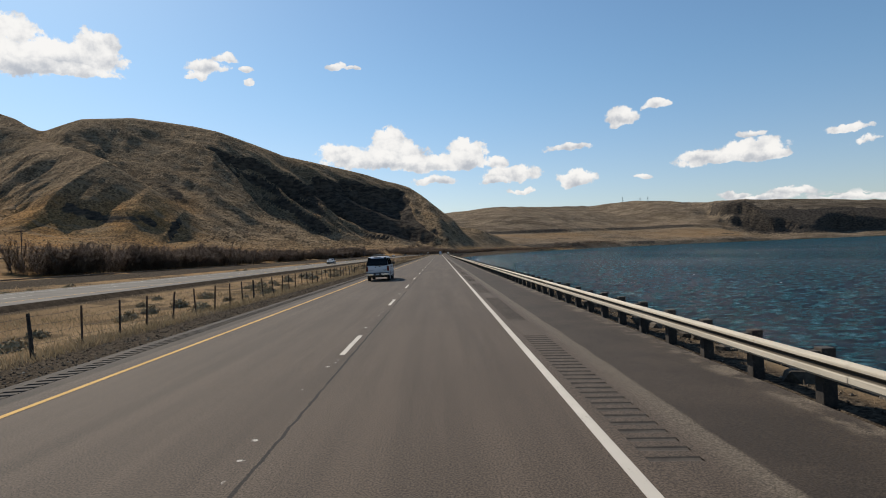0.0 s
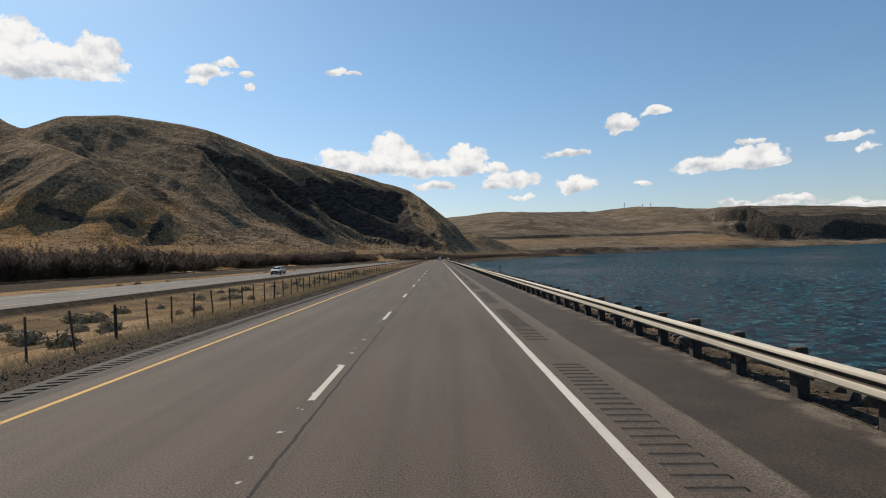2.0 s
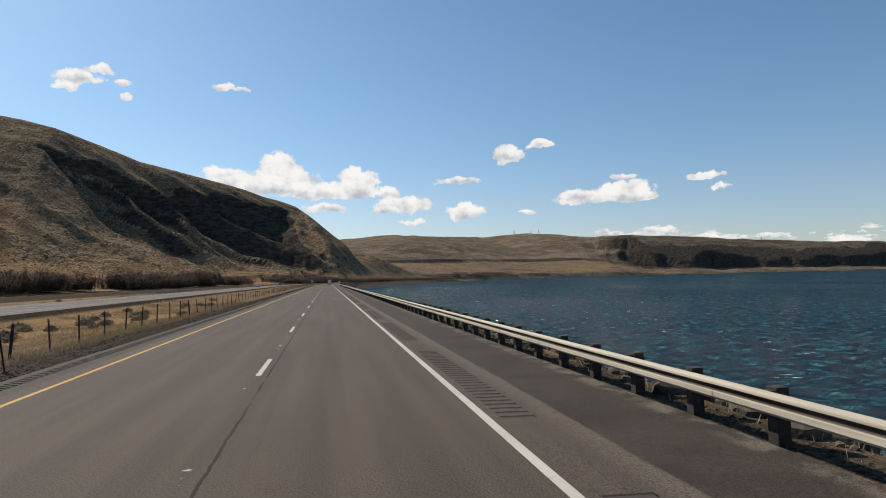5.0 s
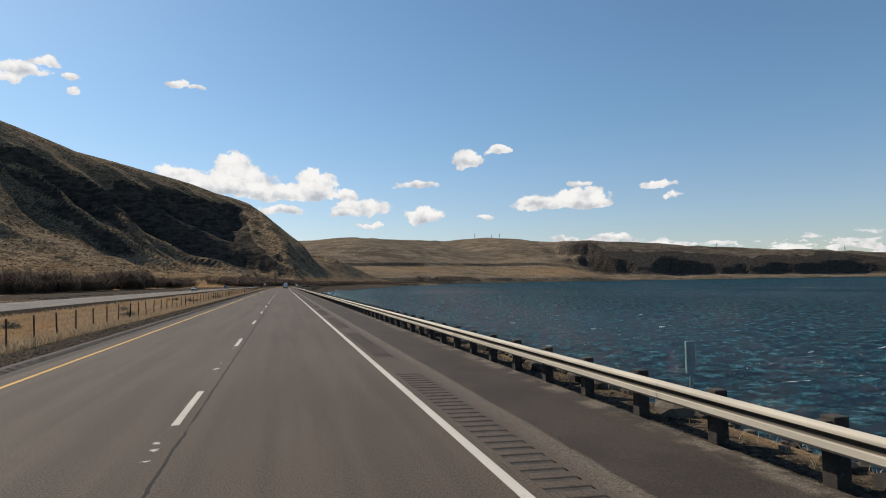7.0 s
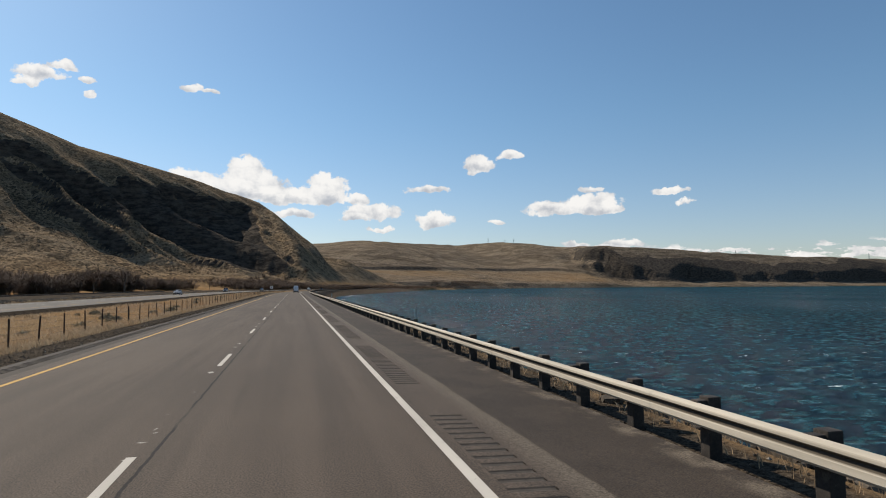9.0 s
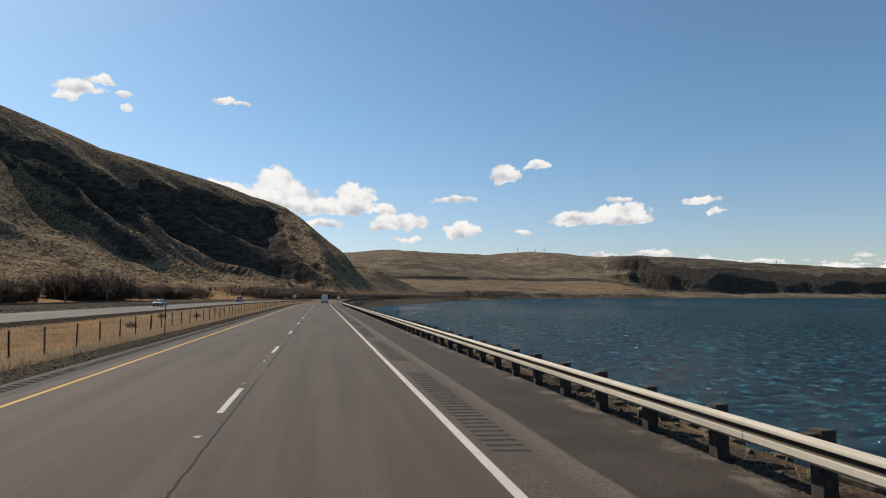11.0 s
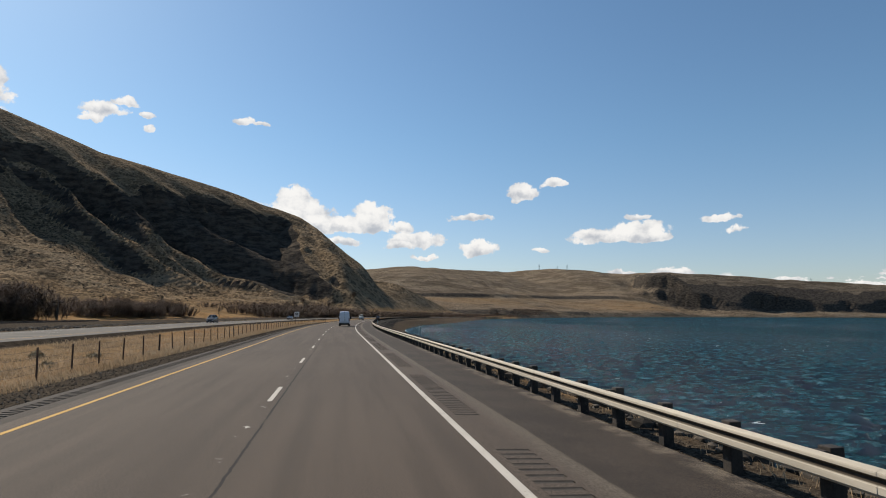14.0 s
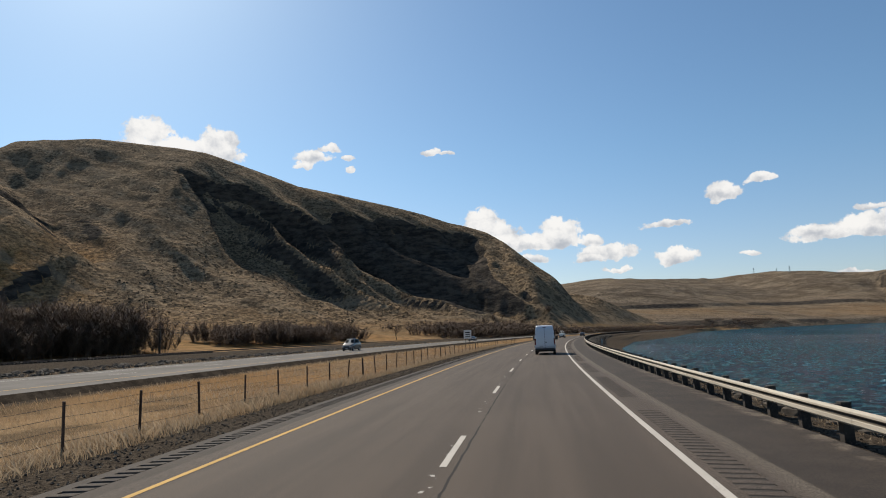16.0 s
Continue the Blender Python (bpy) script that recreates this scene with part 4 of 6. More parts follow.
for i in range(-2, 50):
    y = 5 + 12.19 * i
    strip("lane_dash", -30.2, -30.08, y, y + 3.05, 0.126, 0.126, M_WHITE, opp, 1.6)


# ---- guardrail along the river ----
POST_GAP, RAIL_S = 1.905, 5.5
rng = random.Random(5)


def on_road(s, y, z=0.0, turn=0.0):
    """A pose on the road: sideways place, way along, height."""
    return pose(s + float(road_x(y)), y, z, 0, 0, turn - math.degrees(road_turn(y)))


W_PROFILE = [(0.0, 0.31), (-0.02, 0.306), (-0.055, 0.292), (-0.078, 0.277), (-0.083, 0.262), (-0.083, 0.236), (-0.08, 0.229), (-0.055, 0.212), (-0.014, 0.196),
             (-0.004, 0.182), (-0.014, 0.166), (-0.055, 0.148), (-0.08, 0.134), (-0.083, 0.128), (-0.083, 0.055), (-0.06, 0.026), (-0.02, 0.008), (0.0, 0.004)]


def beam_mesh(length):
    """One length of W-shaped rail, with its thickness, running along y."""
    ys = (0, length / 2, length + 0.16)
    verts, faces, gro = [], [], []
    for off in (0.0, 0.008):
        for y in ys:
            for x, z in W_PROFILE:
                verts.append((x + off + (0.006 if y > length else 0), y, z))
                # 1 where the beam's shaded hollow is painted dark
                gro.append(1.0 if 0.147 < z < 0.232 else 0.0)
    n, m = len(W_PROFILE), len(ys)
    for j in range(m - 1):
        for k in range(n - 1):
            a = j * n + k
            faces.append((a, a + n, a + n + 1, a + 1))
            b = a + n * m
            faces.append((b, b + 1, b + n + 1, b + n))
    me = bpy.data.meshes.new("rail_beam")
    me.from_pydata(verts, [], faces)
    me.materials.append(M_GALV)
    at = me.attributes.new("rail_shade", "FLOAT", "POINT")
    at.data.foreach_set("value", gro)
    return me


guardrail = tagged(new("guardrail"), "weathered galvanised W-beam guardrail on dark timber posts", "guardrail")
pb = boxed(0.0, 0.2, -0.1, 0.1, -0.9, 0.7, 0.012)
post_me = mesh_of("post", pb, M_POST)
bb = boxed(-0.15, -0.003, -0.075, 0.075, 0.36, 0.66, 0.008)
block_me = mesh_of("blockout", bb, M_POST)
for i in range(300):
    y = -3.85 + POST_GAP * i
    po = share("post", post_me, on_road(RAIL_S + 0.15, y, road_z(5.4) - 0.02 + rng.uniform(-0.03, 0.03), rng.uniform(-2, 2)), guardrail)
    share("blockout", block_me, Matrix.Identity(4), po)
bm = bmesh.new()
for i in range(300, 480):
    y = -3.85 + POST_GAP * i
    c = RAIL_S + float(road_x(y))
    bm_box(bm, c + 0.0, c + 0.35, y - 0.1, y + 0.1, -0.9, 0.66)
tagged(part("far_posts", bm, M_POST, guardrail), kind="stuff")
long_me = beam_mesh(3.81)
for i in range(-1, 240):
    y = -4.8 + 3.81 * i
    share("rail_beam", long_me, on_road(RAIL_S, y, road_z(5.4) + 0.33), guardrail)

# marker posts behind the rail
dm = bmesh.new()
bm_tube(dm, [(0, 0, -0.6), (0, 0, 1.25)], [0.03, 0.03], 6)
mk = tagged(new("marker_post"), "slim grey-green roadside marker post with reflector", "marker post", "river side marker posts")
part("shaft", dm, M_DELIN, mk)
part("reflector", boxed(-0.08, 0.08, -0.03, 0.03, 0.7, 1.25, 0.012), M_DELIN, mk, "grey-green reflector plate")
mk.matrix_basis = on_road(6.55, 48.8, -0.2)
for y in (114.9, 194, 270.5, 346.2, 425, 506):
    copy_thing(mk, on_road(6.55, y, -0.2, rng.uniform(-8, 8)))


# ---- median: fence, marker posts, sign ----
fence = tagged(new("wire_fence"), "low farm fence of rusty steel posts and four wires", "fence")
tb = boxed(-0.034, 0.034, -0.006, 0.006, -0.4, 1.16, 0.003)
bm_box(tb, -0.008, 0.008, -0.006, 0.045, -0.4, 1.16)
steel_me = mesh_of("fence_post", tb, M_STEEL)
wb = bmesh.new()
bm_tube(wb, [(0, 0, -0.4), (0.01, 0, 0.5), (0, 0.01, 1.15)], [0.055, 0.05, 0.045], 7)
wood_me = mesh_of("fence_post", wb, M_POST)
FENCE_S, tops = -10.4, []
y = -12.0
i = 0
while y < 575:
    gap = 2.1 if y < 130 else 2.9
    s = FENCE_S + 0.25 * float(vnoise(y, 0, 40, 2))
    x = s + float(road_x(y))
    z = level(x, y)
    lean = pose(0, 0, 0, rng.gauss(0, 2.2), rng.gauss(0, 2.5), rng.uniform(-30, 30))
    share("post", wood_me if i % 9 == 4 else steel_me, Matrix.Translation((x, y, z)) @ lean, fence)
    tops.append((x, y, z))
    y += gap + rng.uniform(-0.25, 0.25)
    i += 1
for h in (0.3, 0.56, 0.82, 1.06):
    wv, wf = [], []
    for j, (x, y, z) in enumerate(tops):
        for q in (0, 0.5):
            if q and j == len(tops) - 1:
                continue
            x2, y2, z2 = tops[min(j + 1, len(tops) - 1)]
            p = Vector((x, y, z + h)).lerp(Vector((x2, y2, z2 + h)), q) - Vector((0, 0, 0.03 if q else 0))
            b = len(wv)
            wv += [(p.x - 0.005, p.y, p.z), (p.x + 0.005, p.y, p.z), (p.x, p.y, p.z + 0.009)]
            if b:
                wf += [(b - 3, b - 2, b + 1, b), (b - 2, b - 1, b + 2, b + 1), (b - 1, b - 3, b, b + 2)]
    from_lists("wire", wv, wf, M_WIRE, fence)


def tall_marker(y, lean):
    o = tagged(new("marker_post"), "tall weathered steel marker post in roadside gravel", "marker post")
    t = boxed(-0.025, 0.025, -0.008, 0.008, -0.4, 1.75, 0.004)
    bm_box(t, -0.008, 0.008, -0.008, 0.035, -0.4, 1.75)
    part("shaft", t, M_STEEL, o)
    part("reflector", boxed(-0.04, 0.04, -0.02, -0.012, 1.5, 1.72, 0.003), M_DELIN, o, "small reflector plate")
    o.matrix_basis = on_road(-8.75, y, -0.1) @ pose(0, 0, 0, 0, lean, 0)


tall_marker(150.1, -8)
tall_marker(330.2, 0)
sg = tagged(new("road_sign"), "small square white road sign on two steel posts", "sign")
for dx in (-0.3, 0.3):
    part("post", boxed(dx - 0.03, dx + 0.03, -0.03, 0.03, -0.5, 2.9, 0.006), M_STEEL, sg)
part("panel", boxed(-0.55, 0.55, -0.05, -0.03, 1.75, 2.95, 0.01), M_SIGN, sg, "pale square sign panel")
for zz, wd in ((2.6, 0.36), (2.3, 0.3), (2.0, 0.33)):
    part("lettering_bar", boxed(-wd, wd, -0.056, -0.051, zz - 0.07, zz + 0.07), M_TRIM, sg, "unreadable dark lettering")
sg.matrix_basis = on_road(-11.5, 516, -0.2)

# ---- railway beyond the far carriageway ----
railway = tagged(new("railway"), "single railway track on dark stone ballast", "railway", kind="structure")
for s in (-59.8, -58.36):
    strip("rail", s - 0.035, s + 0.035, -60, 760, 0.78, 0.78, M_RAIL, railway, 8)
    strip("rail_side", s + 0.035, s + 0.037, -60, 760, 0.78, 0.62, M_RAIL, railway, 8)
slp = boxed(-1.3, 1.3, -0.12, 0.12, 0.42, 0.62, 0.01)
slp_me = mesh_of("sleeper", slp, M_POLE)
for i in range(240):
    y = 380 + i * 0.62
    share("sleeper", slp_me, on_road(-59.1, y, 0.03), railway)


def rock_mesh(seed, flat=0.7, detail=1):
    r = random.Random(seed)
    bm = bmesh.new()
    bmesh.ops.create_icosphere(bm, subdivisions=detail, radius=1)
    for v in bm.verts:
        v.co *= r.uniform(0.65, 1.15)
        v.co.z *= flat
    return bm


def pebble_mesh(seed):
    """An angular chip of crushed stone."""
    r = random.Random(seed)
    bm = bmesh.new()
    p = [bm.verts.new(tuple(c * r.uniform(0.6, 1.2) for c in q)) for q in ((1, 0.1, 0), (0.1, 1, 0), (-1, 0, 0.1), (0, -1, 0), (0.1, 0.1, 0.8), (0, 0, -0.6))]
    for i in range(4):
        bm.faces.new((p[i], p[(i + 1) % 4], p[4]))
        bm.faces.new((p[(i + 1) % 4], p[i], p[5]))
    bm.verts.index_update()
    return bm


def scatter_mesh(name, count, place, shapes, mat, label, category):
    """Many small pieces as one object; place(i) gives x, y, z, size, turn."""
    verts, faces = [], []
    base = []
    for bm in shapes:
        bm.verts.ensure_lookup_table()
        bm.verts.index_update()
        base.append((np.array([v.co for v in bm.verts]), [[v.index for v in f.verts] for f in bm.faces]))
        bm.free()
    n = 0
    for i in range(count):
        x, y, z, size, a = place(i)
        co, fs = base[i % len(base)]
        c, s = math.cos(a), math.sin(a)
        p = np.stack([co[:, 0] * c - co[:, 1] * s, co[:, 0] * s + co[:, 1] * c, co[:, 2]], 1) * size + (x, y, z)
        verts.append(p)
        faces += [[k + n for k in f] for f in fs]
        n += len(p)
    ob = from_lists(name, np.concatenate(verts).tolist(), faces, mat)
    return tagged(ob, label, category, kind="stuff")


rr = random.Random(11)


def bank_place(i):
    y = rr.uniform(-5, 740)
    s = 6.3 + abs(rr.gauss(0, 2.6))
    x = s + float(road_x(y))
    return x, y, float(np.interp(s, [6.3, 6.6, 8, 13.5], [-0.2, -0.22, -0.7, -4.6])) + 0.02, rr.choice((0.08, 0.12, 0.18, 0.3, 0.45)), rr.uniform(0, 6.3)


scatter_mesh("riprap", 6600, bank_place, [rock_mesh(k) for k in range(6)], M_ROCK, "loose basalt stones on the river bank below the rail", "rocks")


def verge_place(i):
    y = rr.uniform(-5, 560)
    s = rr.choice((rr.uniform(-9.6, -7.8), rr.uniform(5.45, 6.4), rr.uniform(-9.3, -7.8), rr.uniform(-9.3, -7.75)))
    return s + float(road_x(y)), y, float(corridor(np.array([s]))[0]) + 0.01, rr.choice((0.014, 0.02, 0.028, 0.04)), rr.uniform(0, 6.3)


scatter_mesh("verge_gravel", 36000, verge_place, [pebble_mesh(k) for k in range(7)], M_PEBBLE, "coarse dark gravel beside the pavement", "gravel")


def track_place(i):
    y = rr.uniform(330, 640)
    s = -51.5 + abs(rr.gauss(0, 2.2))
    return s + float(road_x(y)), y, float(corridor(np.array([s]))[0]) - 0.02, rr.choice((0.14, 0.2, 0.28, 0.42)), rr.uniform(0, 6.3)


scatter_mesh("trackside_stones", 2600, track_place, [rock_mesh(k + 40, 0.7, 2) for k in range(5)], M_ROCK, "dark broken stones heaped along the railway bank", "rocks")


# ---- dry grass ----
def grass(name, count, s0, s1, y0, y1, hmin, hmax, seed, label, thin=None, mat=None):
    g = np.random.RandomState(seed)
    y = y0 + (y1 - y0) * g.rand(count) ** 1.0
    s = s0 + (s1 - s0) * g.rand(count)
    x = s + road_x(y)
    keep = fbm(x, y, 7, 3, 13) + 0.35 * g.randn(count) > (-0.35 if thin is None else thin)
    x, y, s = x[keep], y[keep], s[keep]
    n = len(x)
    z = land(x, y)[0] - 0.02
    h = (hmin + (hmax - hmin) * g.rand(n) ** 1.5) * (1 + 0.7 * fbm(x, y, 9, 2, 3))
    a = g.rand(n) * math.tau
    w = 0.004 + 0.007 * g.rand(n)
    lx, ly = g.randn(n) * 0.3 * h - 0.1 * h, g.randn(n) * 0.3 * h
    v = np.empty((n, 4, 3))
    v[:, 0] = np.stack([x - np.cos(a) * w, y - np.sin(a) * w, z], 1)
    v[:, 1] = np.stack([x + np.cos(a) * w, y + np.sin(a) * w, z], 1)
    v[:, 2] = np.stack([x + lx * 0.4 + np.cos(a) * w * 0.7, y + ly * 0.4 + np.sin(a) * w * 0.7, z + h * 0.6], 1)
    v[:, 3] = np.stack([x + lx, y + ly, z + h], 1)
    idx = (np.arange(n) * 4)[:, None]
    tris = np.concatenate([idx + [0, 1, 2], idx + [0, 2, 3]], 1).reshape(-1, 3)
    me = bpy.data.meshes.new(name)
    me.vertices.add(n * 4)
    me.vertices.foreach_set("co", v.ravel())
    me.loops.add(tris.size)
    me.loops.foreach_set("vertex_index", tris.ravel())
    me.polygons.add(len(tris))
    me.polygons.foreach_set("loop_start", np.arange(0, tris.size, 3))
    me.update(calc_edges=True)
    me.materials.append(mat or M_GRASS)
    return tagged(new(name, me), label, "grass", kind="stuff")


grass("median_grass", 190000, -22.4, -9.3, -8, 230, 0.06, 0.26, 1, "thin brown winter grass on the median", 0.0, M_GRASS_DULL)
grass("median_grass", 270000, -22.4, -9.3, 215, 560, 0.08, 0.34, 6, "tall dry golden grass on the median")
grass("median_grass", 55000, -11.0, -9.4, -8, 215, 0.06, 0.26, 7, "dull dry grass tufts along the fence", -0.3, M_GRASS_DULL)
grass("median_grass", 90000, -11.0, -9.3, 205, 560, 0.08, 0.34, 2, "pale dry grass standing along the fence", -0.6)
grass("bank_grass", 90000, 6.0, 9.0, -5, 600, 0.05, 0.22, 3, "tufts of dry grass behind the guardrail", 0.0)
grass("trackside_grass", 60000, -49, -37.5, 0, 640, 0.15, 0.5, 4, "rough dry grass between pavement and railway", 0.0)


# ---- shrubs and trees ----
def stem(verts, faces, p0, p1, p2, r0, r1, n=3):
    """A bent, tapered twig from three points."""
    b = len(verts)
    for p, r in ((p0, r0), (p1, (r0 + r1) / 2), (p2, r1)):
        for k in range(n):
            a = k * math.tau / n
            verts.append((p[0] + r * math.cos(a), p[1] + r * math.sin(a), p[2]))
    for j in range(2):
        for k in range(n):
            faces.append((b + j * n + k, b + j * n + (k + 1) % n, b + (j + 1) * n + (k + 1) % n, b + (j + 1) * n + k))


def thicket_mesh(seed, height, spread, stems, twigs=10, thick=1.0):
    """A leafless willow clump: many upright stems, each with finer twigs."""
    r = random.Random(seed)
    verts, faces = [], []
    for _ in range(stems):
        a, d = r.uniform(0, math.tau), spread * math.sqrt(r.random())
        x, y = d * math.cos(a), d * math.sin(a)
        h = height * r.uniform(0.66, 0.8) * (1 - 0.45 * (d / spread) ** 2)
        tx, ty = x + r.gauss(0.12 * x, 0.2) * h, y + r.gauss(0.12 * y, 0.2) * h
        mx, my = (x * 0.6 + tx * 0.4), (y * 0.6 + ty * 0.4)
        stem(verts, faces, (x, y, -0.2), (mx, my, h * 0.5), (tx, ty, h), r.uniform(0.014, 0.03) * thick, 0.01 * thick)
        for _ in range(twigs):
            f = r.uniform(0.1, 1.0)
            bx, by, bz = x + (tx - x) * f, y + (ty - y) * f, h * f
            ln = height * r.uniform(0.1, 0.24)
            b2, e = r.uniform(0, math.tau), r.uniform(-0.35, 0.95)
            ex, ey, ez = bx + math.cos(b2) * ln * math.cos(e), by + math.sin(b2) * ln * math.cos(e), bz + ln * math.sin(e)
            w = r.uniform(0.02, 0.042) * thick
            b0 = len(verts)
            verts.extend([(bx - w * math.sin(b2), by + w * math.cos(b2), bz), (bx + w * math.sin(b2), by - w * math.cos(b2), bz), (ex, ey, ez)])
            faces.append((b0, b0 + 1, b0 + 2))
    me = bpy.data.meshes.new("bare_shrub")
    me.from_pydata(verts, [], faces)
    me.materials.append(M_BARK)
    return me


def crown_and_trunk(seed, height):
    """A bare deciduous tree: forking trunk and limbs, and a crown of fine twigs."""
    r = random.Random(seed)
    tv, tf, cv, cf = [], [], [], []

    def grow(p, d, ln, rad, depth):
        q = p + d * ln * 0.5 + Vector((r.gauss(0, 0.06), r.gauss(0, 0.06), 0)) * ln
        e = p + d * ln
        if depth < 3:
            stem(tv, tf, p, q, e, rad, rad * 0.62, 5)
        else:
            stem(cv, cf, p, q, e, rad, rad * 0.4, 3)
        if depth == 6:
            return
        for _ in range(3 if depth < 2 else r.choice((2, 3, 3))):
            nd = (d + Vector((r.gauss(0, 0.5), r.gauss(0, 0.5), r.gauss(0.12, 0.3)))).normalized()
            grow(e if r.random() < 0.6 else q, nd, ln * r.uniform(0.6, 0.86), max(rad * 0.58, 0.03), depth + 1)

    grow(Vector((0, 0, -0.3)), Vector((0, 0, 1)), height * 0.25, height * 0.022, 0)
    return (tv, tf), (cv, cf)


VARIANTS = [thicket_mesh(k, 5.2 + 0.6 * (k % 3), 2.7, 24, 150, 0.9) for k in range(5)]
sr = random.Random(23)
THICKETS = [(110, 214, -72, 8, 80, 1.3), (222, 335, -76, 8, 62, 1.2), (366, 452, -71, 8, 60, 1.4), (496, 532, -74, 8, 44, 1.75),
            (566, 646, -80, 9, 46, 1.3)]
for y0, y1, s0, wid, count, size in THICKETS:
    for k in range(count):
        y, s = sr.uniform(y0, y1), s0 + sr.uniform(-wid, wid * 0.6)
        x = s + float(road_x(y))
        o = share("willow_shrub", VARIANTS[sr.randrange(5)], pose(x, y, level(x, y), 0, 0, sr.uniform(0, 360)) @ Matrix.Diagonal((size, size, size * sr.uniform(0.75, 1.15), 1)))
        tagged(o, "leafless reddish-brown willow shrub in a dense trackside thicket", "shrub", "trackside thicket")


def far_thicket(name, y0, y1, s0, wid, count, size, seed):
    """Distant scrub below the hill, joined."""
    r = random.Random(seed)
    allv, allf, n = [], [], 0
    src = thicket_mesh(seed, 5.5, 3.8, 9, 60, 2.6)
    co = np.empty(len(src.vertices) * 3)
    src.vertices.foreach_get("co", co)
    co = co.reshape(-1, 3)
    fs = [list(p.vertices) for p in src.polygons]
    for _ in range(count):
        y = r.uniform(y0, y1)
        x = s0 + r.uniform(-wid, wid) + float(road_x(y))
        a, sc = r.uniform(0, 6.28), size * r.uniform(0.7, 1.25)
        rot = np.array([[math.cos(a), -math.sin(a), 0], [math.sin(a), math.cos(a), 0], [0, 0, 1]])
        allv.append(co @ rot.T * sc * (1.3, 1.3, 1) + (x, y, level(x, y)))
        allf += [[v + n for v in f] for f in fs]
        n += len(co)
    ob = from_lists(name, np.concatenate(allv).tolist(), allf, M_BARK)
    bpy.data.meshes.remove(src)
    return tagged(ob, "distant belt of bare brown scrub at the foot of the hill", "scrub", kind="stuff")


far_thicket("scrub_belt", 730, 930, -72, 16, 160, 1.45, 301)
far_thicket("scrub_belt", 890, 1300, -46, 7, 170, 1.3, 302)
far_thicket("scrub_belt", 760, 1000, -110, 22, 60, 1.1, 303)



def shore_scrub(y0, y1, back, wid, count, size, seed):
    """Bare scrub along the water's edge beyond the bend, joined."""
    r = np.random.RandomState(seed)
    src = thicket_mesh(seed, 5.0, 4.2, 7, 40, 3.4)
    co = np.empty(len(src.vertices) * 3)
    src.vertices.foreach_get("co", co)
    co = co.reshape(-1, 3)
    fs = [list(p.vertices) for p in src.polygons]
    y = r.uniform(y0, y1, count)
    x = np.interp(y, SHORE_Y, SHORE_X) - back - wid * r.rand(count)
    ok = (x - road_x(y) < -14) | (x - road_x(y) > 9)
    x, y = x[ok], y[ok]
    z = land(x, y)[0]
    allv, allf = [], []
    for i in range(len(x)):
        a, sc = r.uniform(0, 6.28), size * r.uniform(0.6, 1.3)
        rot = np.array([[math.cos(a), -math.sin(a), 0], [math.sin(a), math.cos(a), 0], [0, 0, 1]])
        allv.append(co @ rot.T * sc * (1.5, 1.5, 1) + (x[i], y[i], z[i]))
        allf += [[v + i * len(co) for v in f] for f in fs]
    ob = from_lists("shore_scrub", np.concatenate(allv).tolist(), allf, M_BARK)
    bpy.data.meshes.remove(src)
    return tagged(ob, "belt of bare brown scrub along the far shore", "scrub", kind="stuff")


shore_scrub(1080, 1900, 8, 60, 420, 1.25, 311)

for k, (y, s, h) in enumerate(((216, -66, 8.5), (232, -72, 6.5), (483, -61, 13.5), (473, -68, 11.0), (462, -70, 7.0), (668, -72, 8), (352, -66, 6.5))):
    (tv, tf), (cv, cf) = crown_and_trunk(400 + k, h)
    tr = tagged(new("bare_tree"), "leafless grey tree with spreading fine branches", "tree", "bare trackside trees")
    from_lists("trunk", tv, tf, M_BARK_GREY, tr)
    from_lists("crown", cv, cf, M_BARK, tr)
    x = s + float(road_x(y))
    tr.matrix_basis = pose(x, y, level(x, y))


def sage_mesh(seed):
    """A low rounded clump of short twigs with small leaves."""
    r = random.Random(seed)
    verts, faces = [], []
    for _ in range(100):
        a, e = r.uniform(0, math.tau), math.asin(r.uniform(0.05, 1))
        ln = r.uniform(0.3, 0.55)
        d = Vector((math.cos(a) * math.cos(e), math.sin(a) * math.cos(e), math.sin(e) * 0.85))
        p = d * ln
        stem(verts, faces, tuple(d * 0.05), tuple(d * ln * 0.6), tuple(p), 0.012, 0.005)
        for _ in range(5):
            q = p + Vector((r.gauss(0, 0.05), r.gauss(0, 0.05), r.gauss(0, 0.05)))
            b = len(verts)
            u = Vector((r.gauss(0, 1), r.gauss(0, 1), r.gauss(0, 1))).normalized() * 0.075
            w = u.cross(d).normalized() * 0.04
            verts.extend([tuple(q - u), tuple(q + w), tuple(q + u), tuple(q - w)])
            faces.append((b, b + 1, b + 2, b + 3))
    me = bpy.data.meshes.new("sagebrush")
    me.from_pydata(verts, [], faces)
    me.materials.append(M_SAGE)
    return me


SAGES = [sage_mesh(k) for k in range(4)]
for k in range(250):
    if k < 110:
        y, s = sr.uniform(5, 215), sr.uniform(-20.5, -11)
    elif k < 130:
        y, s = sr.uniform(215, 420), sr.uniform(-20.5, -11)
    else:
        y, s = sr.uniform(10, 440), sr.choice((sr.uniform(-48, -38), sr.uniform(-68, -62.5)))
    x = s + float(road_x(y))
    sz = sr.uniform(0.5, 1.25)
    tagged(share("sagebrush", SAGES[k % 4], pose(x, y, level(x, y), 0, 0, sr.uniform(0, 360)) @ Matrix.Diagonal((sz, sz, sz * 0.95, 1))),
           "grey-green sagebrush clump in dry grass", "shrub", "sagebrush clumps")

# shrubs over the lower hillside
hr = np.random.RandomState(9)
HN = 46000
hx, hy = -92 - 480 * hr.rand(HN) ** 0.8, 160 + 1000 * hr.rand(HN)
